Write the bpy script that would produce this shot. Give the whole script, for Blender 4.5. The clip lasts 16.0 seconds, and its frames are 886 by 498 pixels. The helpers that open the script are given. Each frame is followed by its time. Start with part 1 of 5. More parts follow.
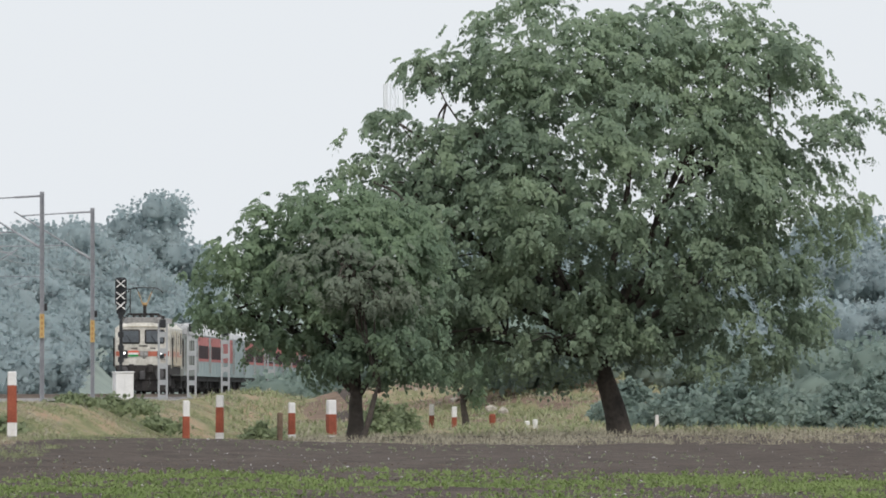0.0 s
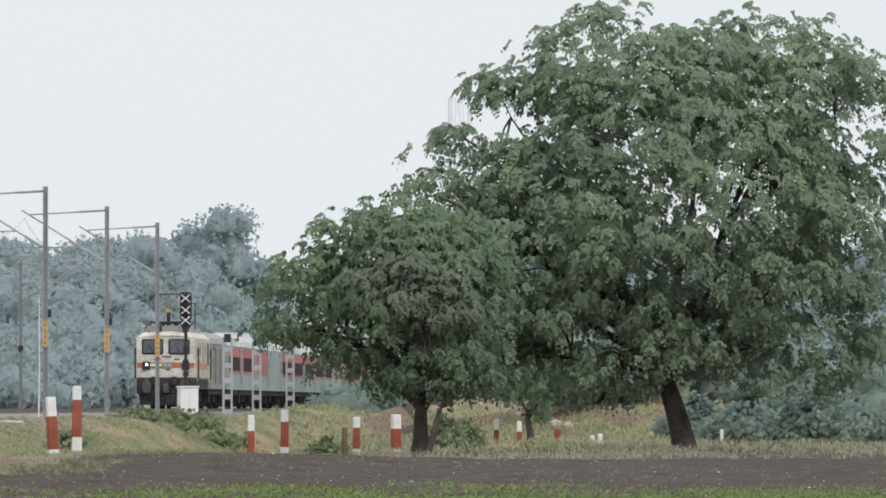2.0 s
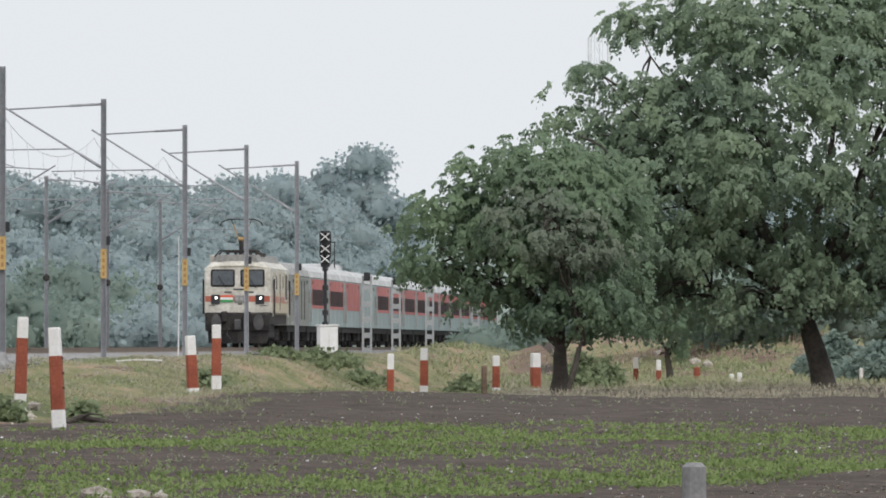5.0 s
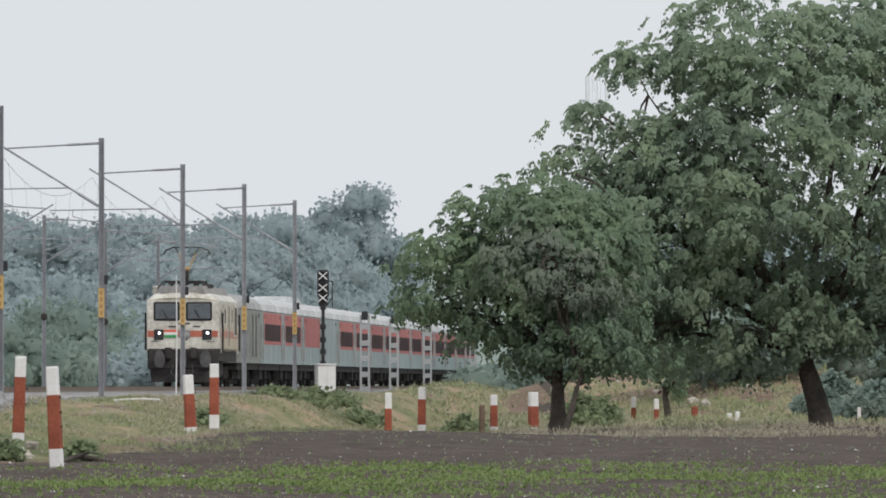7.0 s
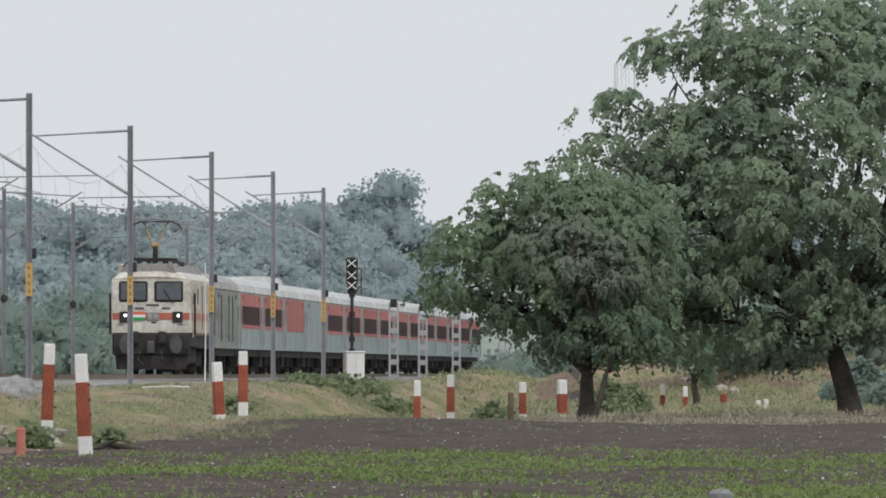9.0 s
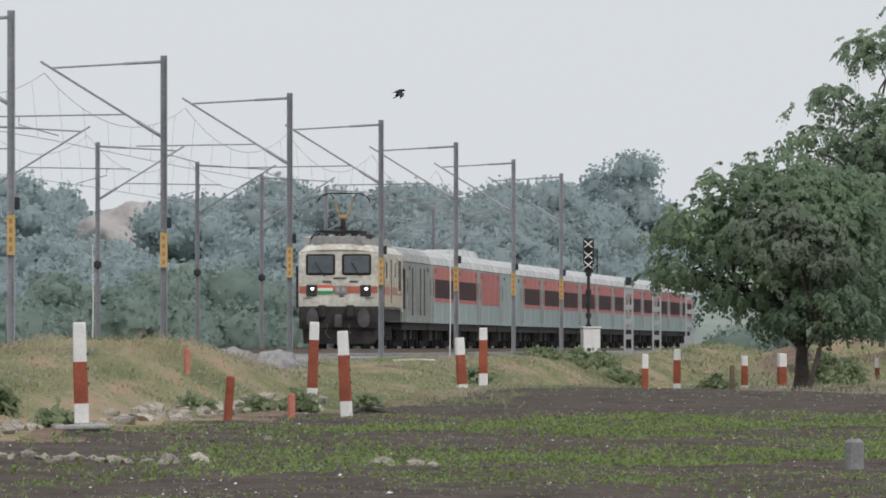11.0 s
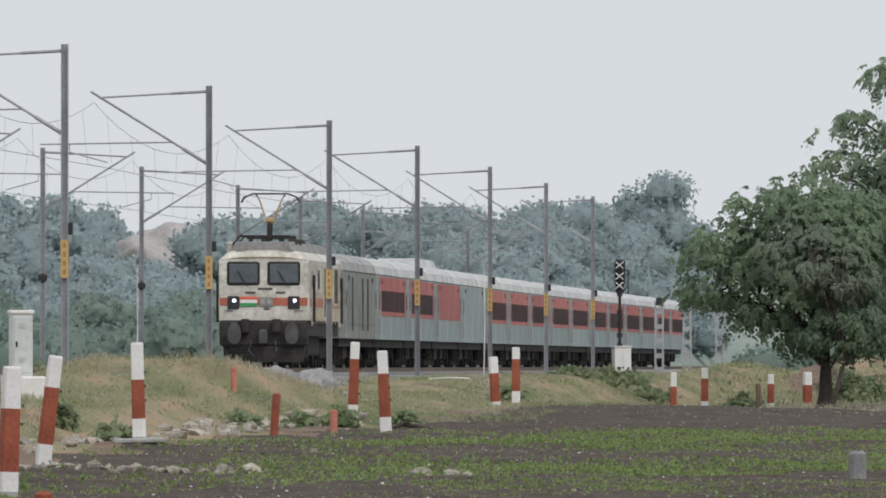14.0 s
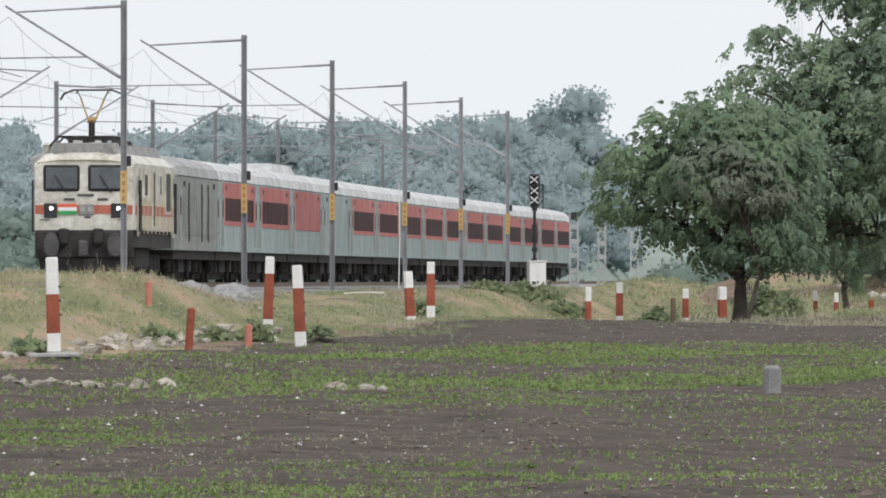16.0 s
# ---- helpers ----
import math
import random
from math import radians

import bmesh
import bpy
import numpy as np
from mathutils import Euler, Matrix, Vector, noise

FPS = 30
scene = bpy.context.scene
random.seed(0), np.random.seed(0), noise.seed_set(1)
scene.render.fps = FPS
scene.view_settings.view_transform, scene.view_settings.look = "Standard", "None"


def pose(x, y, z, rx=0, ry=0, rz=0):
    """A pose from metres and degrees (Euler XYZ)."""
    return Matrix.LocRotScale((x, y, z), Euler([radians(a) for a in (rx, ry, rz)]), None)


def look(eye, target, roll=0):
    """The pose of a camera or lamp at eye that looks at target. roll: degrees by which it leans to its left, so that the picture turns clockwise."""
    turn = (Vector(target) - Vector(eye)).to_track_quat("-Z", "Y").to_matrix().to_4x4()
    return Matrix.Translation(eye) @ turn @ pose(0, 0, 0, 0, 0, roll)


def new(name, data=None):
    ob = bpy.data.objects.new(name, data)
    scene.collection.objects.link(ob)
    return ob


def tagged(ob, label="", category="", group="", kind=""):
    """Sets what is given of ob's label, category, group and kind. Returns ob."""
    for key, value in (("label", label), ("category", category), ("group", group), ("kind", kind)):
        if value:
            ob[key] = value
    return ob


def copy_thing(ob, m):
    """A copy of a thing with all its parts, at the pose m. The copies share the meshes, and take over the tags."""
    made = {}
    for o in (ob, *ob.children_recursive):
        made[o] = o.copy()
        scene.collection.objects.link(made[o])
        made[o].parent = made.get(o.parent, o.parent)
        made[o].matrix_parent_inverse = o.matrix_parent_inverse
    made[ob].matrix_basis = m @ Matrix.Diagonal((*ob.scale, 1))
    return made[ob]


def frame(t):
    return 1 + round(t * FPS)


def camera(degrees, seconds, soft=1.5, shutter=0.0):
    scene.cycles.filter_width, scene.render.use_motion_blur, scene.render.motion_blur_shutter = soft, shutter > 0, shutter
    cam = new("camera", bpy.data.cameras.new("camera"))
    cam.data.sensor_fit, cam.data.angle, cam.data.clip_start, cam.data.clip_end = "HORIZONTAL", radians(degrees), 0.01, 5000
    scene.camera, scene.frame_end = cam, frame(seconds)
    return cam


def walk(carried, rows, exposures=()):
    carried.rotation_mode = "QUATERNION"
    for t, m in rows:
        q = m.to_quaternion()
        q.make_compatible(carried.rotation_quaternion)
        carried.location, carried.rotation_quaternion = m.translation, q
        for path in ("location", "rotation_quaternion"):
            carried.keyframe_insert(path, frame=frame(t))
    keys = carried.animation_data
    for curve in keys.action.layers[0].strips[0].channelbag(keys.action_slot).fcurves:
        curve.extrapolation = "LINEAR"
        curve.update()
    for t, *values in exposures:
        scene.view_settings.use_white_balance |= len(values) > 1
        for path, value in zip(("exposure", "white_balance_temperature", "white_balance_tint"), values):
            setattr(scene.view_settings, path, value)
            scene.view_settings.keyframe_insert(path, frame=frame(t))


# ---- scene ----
cam = camera(3.4844, 16.0, soft=1.8)
EYE_Z = 0.1


def view(x, y, yaw, pitch):
    """Camera pose: place on the plain, turn to the right and up in degrees."""
    return pose(x, y, EYE_Z, 90 + pitch, 0, -yaw)


walk(cam, [
    (0.0, view(0.09, 58.0, 2.012, 0.564)),
    (0.5, view(0.09, 58.0, 2.016, 0.489)),
    (1.0, view(0.09, 58.0, 1.825, 0.496)),
    (1.5, view(0.09, 58.0, 1.826, 0.527)),
    (2.0, view(0.09, 58.0, 1.757, 0.621)),
    (2.5, view(0.09, 58.0, 1.737, 0.621)),
    (3.0, view(0.09, 58.0, 1.741, 0.578)),
    (3.5, view(0.09, 58.0, 1.699, 0.412)),
    (4.0, view(0.09, 58.0, 1.450, 0.329)),
    (4.2, view(0.09, 58.0, 1.319, 0.329)),
    (6.3, view(0.09, 58.0, 1.174, 0.475)),
    (6.5, view(0.09, 58.0, 1.181, 0.475)),
    (7.0, view(0.09, 58.0, 1.217, 0.533)),
    (7.5, view(0.09, 58.0, 1.159, 0.584)),
    (8.0, view(0.09, 58.0, 1.254, 0.524)),
    (8.2, view(0.09, 58.0, 1.270, 0.493)),
    (9.4, view(0.09, 58.0, 0.950, 0.480)),
    (9.9, view(0.09, 56.0, 0.760, 0.466)),
    (10.1, view(0.08, 50.0, 0.700, 0.460)),
    (10.3, view(0.07, 43.0, 0.631, 0.454)),
    (10.5, view(0.06, 35.4, 0.438, 0.445)),
    (10.7, view(0.04, 27.8, 0.300, 0.420)),
    (11.0, view(0.03, 16.2, 0.134, 0.383)),
    (11.2, view(0.01, 8.6, -0.050, 0.365)),
    (11.4, view(0.0, 2.4, -0.200, 0.352)),
    (11.5, view(0.0, 1.0, -0.228, 0.351)),
    (12.0, view(0.00, 0.0, 0.003, 0.432)),
    (12.5, view(0.00, 0.0, 0.004, 0.395)),
    (13.0, view(0.00, 0.0, 0.004, 0.299)),
    (13.5, view(0.00, 0.0, 0.029, 0.312)),
    (14.0, view(0.00, 0.0, -0.002, 0.457)),
    (14.5, view(0.00, 0.0, -0.022, 0.455)),
    (15.0, view(0.00, 0.0, 0.148, 0.288)),
    (15.5, view(0.00, 0.0, 0.273, 0.184)),
    (16.0, view(0.00, 0.0, 0.333, 0.121)),
], exposures=[(0.0, 0.24, 6310, 11.5), (4.0, 0.24, 6310, 11.5), (7.0, 0.09, 6310, 11.5), (11.0, 0.01, 6310, 11.5), (12.5, 0.0, 6310, 11.5), (13.5, 0.05, 6310, 11.5), (14.5, -0.05, 6310, 11.5), (15.3, 0.14, 6310, 11.5), (16.0, 0.33, 6310, 11.5)])

# ---- world, sun, exposure ----
SUN_EL, SUN_ROT = radians(46), radians(215)
world = bpy.data.worlds.new("overcast_sky")
scene.world = world
world.use_nodes = True
wn = world.node_tree.nodes
wl = world.node_tree.links
sky = wn.new("ShaderNodeTexSky")
sky.sky_type = "NISHITA"
sky.sun_disc = False
sky.sun_elevation, sky.sun_rotation = SUN_EL, SUN_ROT
sky.dust_density, sky.air_density, sky.ozone_density = 6.0, 1.0, 1.0
sky_gain = wn.new("ShaderNodeVectorMath")
sky_gain.operation = "SCALE"
sky_gain.inputs[3].default_value = 0.10
cloud = wn.new("ShaderNodeTexNoise")
cloud.inputs["Scale"].default_value = 2.2
cloud.inputs["Detail"].default_value = 5
cloud_ramp = wn.new("ShaderNodeValToRGB")
cloud_ramp.color_ramp.elements[0].color = (0.72, 0.748, 0.755, 1)
cloud_ramp.color_ramp.elements[1].color = (0.80, 0.826, 0.83, 1)
cloud_mix = wn.new("ShaderNodeMix")
cloud_mix.data_type = "RGBA"
cloud_mix.inputs[0].default_value = 0.9
wl.new(sky.outputs[0], sky_gain.inputs[0])
wl.new(cloud.outputs[0], cloud_ramp.inputs[0])
wl.new(sky_gain.outputs[0], cloud_mix.inputs[6])
wl.new(cloud_ramp.outputs[0], cloud_mix.inputs[7])
wl.new(cloud_mix.outputs[2], wn["Background"].inputs[0])
wn["Background"].inputs[1].default_value = 1.0
sun = new("sun", bpy.data.lights.new("sun", "SUN"))
sun.data.energy, sun.data.angle, sun.data.color = 1.4, radians(30), (1.0, 0.96, 0.9)
sun.matrix_world = look((-40 * math.sin(SUN_ROT), 400 + 40 * math.cos(SUN_ROT), 40 * math.tan(SUN_EL)), (0, 400, 0))

# ---- materials ----


def material(name, a, b, scale, rough=0.8, metal=0.0, bump=0.2, fine=8.0, per_object=0.0, coat=0.0, dist=0.02, spec=0.5):
    """Two colours mixed by coarse and fine noise, with fine relief; scale is in patches per metre."""
    m = bpy.data.materials.new(name)
    m.use_nodes = True
    n, l = m.node_tree.nodes, m.node_tree.links
    p = n["Principled BSDF"]
    tc = n.new("ShaderNodeTexCoord")
    big, small = n.new("ShaderNodeTexNoise"), n.new("ShaderNodeTexNoise")
    big.inputs["Scale"].default_value, big.inputs["Detail"].default_value = scale, 4
    small.inputs["Scale"].default_value, small.inputs["Detail"].default_value = scale * fine, 6
    for k in (big, small):
        l.new(tc.outputs["Object"], k.inputs["Vector"])
    add = n.new("ShaderNodeMath")
    add.operation = "MULTIPLY_ADD"
    add.inputs[1].default_value = 0.55
    half = n.new("ShaderNodeMath")
    half.operation = "MULTIPLY"
    half.inputs[1].default_value = 0.45
    l.new(small.outputs[0], half.inputs[0])
    l.new(big.outputs[0], add.inputs[0])
    l.new(half.outputs[0], add.inputs[2])
    ramp = n.new("ShaderNodeValToRGB")
    ramp.color_ramp.elements[0].position, ramp.color_ramp.elements[1].position = 0.36, 0.64
    ramp.color_ramp.elements[0].color, ramp.color_ramp.elements[1].color = (*a, 1), (*b, 1)
    l.new(add.outputs[0], ramp.inputs[0])
    last = ramp.outputs[0]
    if per_object:
        info = n.new("ShaderNodeObjectInfo")
        rng = n.new("ShaderNodeMapRange")
        rng.inputs[3].default_value, rng.inputs[4].default_value = 1 - per_object, 1 + per_object
        hsv = n.new("ShaderNodeHueSaturation")
        l.new(info.outputs["Random"], rng.inputs[0])
        l.new(rng.outputs[0], hsv.inputs["Value"])
        l.new(last, hsv.inputs["Color"])
        last = hsv.outputs[0]
    l.new(last, p.inputs["Base Color"])
    p.inputs["Roughness"].default_value, p.inputs["Metallic"].default_value = rough, metal
    p.inputs["Coat Weight"].default_value = coat
    p.inputs["Specular IOR Level"].default_value = spec
    bp = n.new("ShaderNodeBump")
    bp.inputs["Strength"].default_value, bp.inputs["Distance"].default_value = bump, dist
    l.new(small.outputs[0], bp.inputs["Height"])
    l.new(bp.outputs[0], p.inputs["Normal"])
    return m


def patch_material(name, stops, scale, rough=0.95):
    """Ground of several colours in uneven patches drawn out along the bank, with a finer mottle and relief."""
    m = bpy.data.materials.new(name)
    m.use_nodes = True
    n, l = m.node_tree.nodes, m.node_tree.links
    p = n["Principled BSDF"]
    tc, mp = n.new("ShaderNodeTexCoord"), n.new("ShaderNodeMapping")
    mp.inputs["Scale"].default_value = (1.0, 0.12, 1.0)
    l.new(tc.outputs["Object"], mp.inputs["Vector"])
    big, small = n.new("ShaderNodeTexNoise"), n.new("ShaderNodeTexNoise")
    big.inputs["Scale"].default_value, big.inputs["Detail"].default_value, big.inputs["Roughness"].default_value = scale, 8, 0.65
    small.inputs["Scale"].default_value, small.inputs["Detail"].default_value = scale * 14, 5
    l.new(mp.outputs[0], big.inputs["Vector"])
    l.new(tc.outputs["Object"], small.inputs["Vector"])
    mix = n.new("ShaderNodeMath")
    mix.operation = "MULTIPLY_ADD"
    mix.inputs[1].default_value = 0.3
    wide = n.new("ShaderNodeMath")
    wide.operation = "MULTIPLY_ADD"
    wide.inputs[1].default_value, wide.inputs[2].default_value = 1.5, -0.4
    l.new(big.outputs[0], wide.inputs[0])
    l.new(small.outputs[0], mix.inputs[0])
    l.new(wide.outputs[0], mix.inputs[2])
    ramp = n.new("ShaderNodeValToRGB")
    e = ramp.color_ramp.elements
    while len(e) < len(stops):
        e.new(0.5)
    for k, (at, colour) in enumerate(stops):
        e[k].position, e[k].color = at, (*colour, 1)
    l.new(mix.outputs[0], ramp.inputs[0])
    l.new(ramp.outputs[0], p.inputs["Base Color"])
    p.inputs["Roughness"].default_value, p.inputs["Specular IOR Level"].default_value = rough, 0.1
    bp = n.new("ShaderNodeBump")
    bp.inputs["Strength"].default_value, bp.inputs["Distance"].default_value = 0.8, 0.08
    l.new(mix.outputs[0], bp.inputs["Height"])
    l.new(bp.outputs[0], p.inputs["Normal"])
    return m


def leaf_material(name, a, b, through_light=0.35, rough=0.55):
    """Leaves: colour by clump, some light passes through."""
    m = bpy.data.materials.new(name)
    m.use_nodes = True
    n, l = m.node_tree.nodes, m.node_tree.links
    p = n["Principled BSDF"]
    geo = n.new("ShaderNodeNewGeometry")
    tc = n.new("ShaderNodeTexCoord")
    big = n.new("ShaderNodeTexNoise")
    big.inputs["Scale"].default_value = 0.45
    l.new(tc.outputs["Object"], big.inputs["Vector"])
    add = n.new("ShaderNodeMath")
    add.operation = "MULTIPLY_ADD"
    add.inputs[1].default_value = 0.35
    l.new(geo.outputs["Random Per Island"], add.inputs[0])
    sub = n.new("ShaderNodeMath")
    sub.operation = "MULTIPLY_ADD"
    sub.inputs[1].default_value, sub.inputs[2].default_value = 1.6, -0.45
    l.new(big.outputs[0], sub.inputs[0])
    l.new(sub.outputs[0], add.inputs[2])
    ramp = n.new("ShaderNodeValToRGB")
    ramp.color_ramp.elements[0].position, ramp.color_ramp.elements[1].position = 0.1, 0.9
    ramp.color_ramp.elements[0].color, ramp.color_ramp.elements[1].color = (*a, 1), (*b, 1)
    l.new(add.outputs[0], ramp.inputs[0])
    l.new(ramp.outputs[0], p.inputs["Base Color"])
    p.inputs["Roughness"].default_value = rough
    tl = n.new("ShaderNodeBsdfTranslucent")
    l.new(ramp.outputs[0], tl.inputs[0])
    mix = n.new("ShaderNodeMixShader")
    mix.inputs[0].default_value = through_light
    l.new(p.outputs[0], mix.inputs[1])
    l.new(tl.outputs[0], mix.inputs[2])
    l.new(mix.outputs[0], n["Material Output"].inputs[0])
    return m


def glow_material(name, colour, strength):
    m = bpy.data.materials.new(name)
    m.use_nodes = True
    p = m.node_tree.nodes["Principled BSDF"]
    p.inputs["Base Color"].default_value = (*colour, 1)
    p.inputs["Emission Color"].default_value = (*colour, 1)
    p.inputs["Emission Strength"].default_value = strength
    return m


M_SOIL = material("ploughed_soil", (0.050, 0.041, 0.037), (0.128, 0.105, 0.09), 1.1, 1.0, bump=0.8, fine=7, dist=0.08, spec=0.1)
M_CLOD = material("dry_clods", (0.10, 0.078, 0.062), (0.20, 0.165, 0.135), 0.8, 1.0, bump=0.3, spec=0.1)
M_DRY = patch_material("dry_grassy_bank", [(0.28, (0.105, 0.12, 0.058)), (0.46, (0.20, 0.195, 0.10)), (0.58, (0.28, 0.235, 0.15)), (0.70, (0.36, 0.245, 0.165)), (0.86, (0.30, 0.22, 0.155))], 0.55)
M_EARTH = material("bare_brown_earth", (0.12, 0.088, 0.065), (0.27, 0.195, 0.145), 0.9, 0.95, bump=0.6, fine=7, dist=0.06, spec=0.1)
# blue-green to go with the haze tint painted into the far woods
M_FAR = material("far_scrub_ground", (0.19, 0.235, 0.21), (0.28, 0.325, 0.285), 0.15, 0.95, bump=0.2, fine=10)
M_ROCKF = material("far_bare_rock", (0.34, 0.32, 0.315), (0.45, 0.415, 0.40), 0.25, 0.95, bump=0.2)
M_BALLAST = material("grey_ballast", (0.20, 0.195, 0.195), (0.40, 0.39, 0.385), 2.5, 0.9, bump=1.0, fine=5, dist=0.06)
M_SLEEPER = material("concrete_sleeper", (0.30, 0.295, 0.28), (0.42, 0.41, 0.39), 1.5, 0.85)
M_RAIL = material("rusty_steel_rail", (0.12, 0.075, 0.05), (0.22, 0.15, 0.10), 2.0, 0.5, 0.6)
M_MAST = material("galvanised_steel", (0.235, 0.24, 0.258), (0.345, 0.35, 0.37), 1.2, 0.6, 0.1, per_object=0.12)
M_WIRE = material("dull_copper_wire", (0.22, 0.22, 0.225), (0.30, 0.29, 0.28), 3.0, 0.6, 0.2)
M_BAND = material("ochre_band_paint", (0.43, 0.28, 0.09), (0.57, 0.40, 0.17), 2.0, 0.7)
M_BAND2 = material("dark_ochre_lettering", (0.30, 0.14, 0.05), (0.38, 0.20, 0.08), 2.0, 0.7)
M_BLACK = material("black_paint", (0.012, 0.013, 0.015), (0.03, 0.032, 0.036), 2.0, 0.6)
M_WHITE = material("white_limewash", (0.66, 0.65, 0.63), (0.80, 0.79, 0.78), 2.5, 0.85)
M_RED = material("faded_red_oxide", (0.22, 0.055, 0.03), (0.36, 0.10, 0.055), 2.5, 0.85, per_object=0.12)
M_PINK = material("pale_red_paint", (0.42, 0.14, 0.10), (0.58, 0.25, 0.19), 3.0, 0.85)
M_CONC = material("weathered_concrete", (0.26, 0.255, 0.25), (0.42, 0.41, 0.39), 2.0, 0.9, bump=0.5)
M_STONEG = material("dark_grey_stone", (0.17, 0.168, 0.17), (0.29, 0.285, 0.285), 2.0, 0.9, bump=0.5)
M_STONE = material("pale_limestone", (0.19, 0.165, 0.135), (0.52, 0.48, 0.42), 3.2, 0.9, bump=0.6, per_object=0.3)
M_CREAM = material("soiled_cream_paint", (0.36, 0.335, 0.28), (0.72, 0.695, 0.63), 1.1, 0.5, bump=0.0, fine=5, coat=0.05)
M_BUFF = material("soiled_buff_side", (0.40, 0.345, 0.25), (0.54, 0.47, 0.36), 0.7, 0.5, bump=0.03)
M_STRIPE = material("brick_red_stripe", (0.33, 0.085, 0.05), (0.45, 0.14, 0.09), 1.0, 0.5, bump=0.02)
M_UNDER = material("grimy_underframe", (0.022, 0.021, 0.022), (0.062, 0.056, 0.052), 1.6, 0.85, bump=0.2, spec=0.2)
M_GLASS = material("dark_tinted_glass", (0.075, 0.085, 0.095), (0.12, 0.135, 0.15), 0.9, 0.3, bump=0.0, spec=0.4)
M_GRILLE = material("dusty_dark_grille", (0.05, 0.048, 0.045), (0.11, 0.105, 0.095), 2.0, 0.8)
M_STEEL = material("worn_dark_steel", (0.05, 0.048, 0.05), (0.11, 0.105, 0.105), 3.0, 0.55, 0.3)
M_ROOFG = material("grey_loco_roof", (0.17, 0.165, 0.16), (0.34, 0.33, 0.315), 0.8, 0.7)
M_COACHR = material("coach_red_band", (0.33, 0.10, 0.095), (0.46, 0.18, 0.165), 0.5, 0.7, bump=0.03, per_object=0.1, spec=0.2)
M_COACHG = material("coach_grey_side", (0.21, 0.265, 0.265), (0.35, 0.395, 0.39), 0.5, 0.7, bump=0.03, per_object=0.08, spec=0.2)
M_ROOFW = material("silver_coach_roof", (0.36, 0.36, 0.36), (0.66, 0.66, 0.655), 0.5, 0.6, 0.1, bump=0.05)
M_WIN = material("coach_window_glass", (0.035, 0.022, 0.024), (0.065, 0.045, 0.047), 0.5, 0.6, bump=0.0, spec=0.03)
M_GREEN = material("flag_green", (0.02, 0.25, 0.06), (0.03, 0.32, 0.09), 2.0, 0.6)
M_SAFFRON = material("flag_saffron", (0.62, 0.10, 0.06), (0.72, 0.16, 0.09), 2.0, 0.6)
M_LAMP = glow_material("headlight_glass", (1.0, 0.98, 0.95), 3.0)
M_GOLD = material("pantograph_ochre", (0.28, 0.175, 0.07), (0.42, 0.28, 0.12), 2.0, 0.5, 0.2)
M_BARK = material("dark_brown_bark", (0.045, 0.039, 0.034), (0.11, 0.092, 0.077), 1.2, 0.95, bump=1.0, fine=6, dist=0.05)
M_LEAF = leaf_material("dark_green_tree_leaves", (0.23, 0.308, 0.23), (0.36, 0.45, 0.295), 0.5, 0.85)
M_LEAF2 = leaf_material("green_tree_leaves", (0.168, 0.243, 0.172), (0.28, 0.372, 0.226), 0.5, 0.85)
M_LEAF3 = leaf_material("grey_green_thorn_leaves", (0.225, 0.275, 0.215), (0.325, 0.37, 0.28), 0.5, 0.85)
M_BUSH = leaf_material("scrub_leaves", (0.19, 0.235, 0.14), (0.34, 0.40, 0.225), 0.45, 0.85)
M_GRASS = leaf_material("pale_green_grass", (0.22, 0.265, 0.125), (0.41, 0.435, 0.255), 0.4, 0.85)
M_CROP = leaf_material("young_crop_leaves", (0.16, 0.235, 0.07), (0.31, 0.40, 0.15), 0.45, 0.8)
M_STRAW = leaf_material("dry_grass_blades", (0.32, 0.30, 0.225), (0.51, 0.465, 0.345), 0.35, 0.8)
M_SEED = leaf_material("reddish_seed_grass", (0.36, 0.30, 0.19), (0.50, 0.42, 0.29), 0.45, 0.85)
# scrub leaves made paler and bluer, distance haze put into the colour
M_WOOD1 = leaf_material("haze_paled_scrub", (0.215, 0.29, 0.262), (0.34, 0.42, 0.36), 0.5, 0.95)
# far woods' leaves tinted pale blue-green to stand in for haze
M_WOOD2 = leaf_material("haze_paled_woods", (0.36, 0.442, 0.462), (0.445, 0.525, 0.535), 0.5, 0.95)
M_FEATHER = material("dark_feathers", (0.010, 0.010, 0.012), (0.03, 0.03, 0.032), 4.0, 0.7)

# ---- mesh building ----


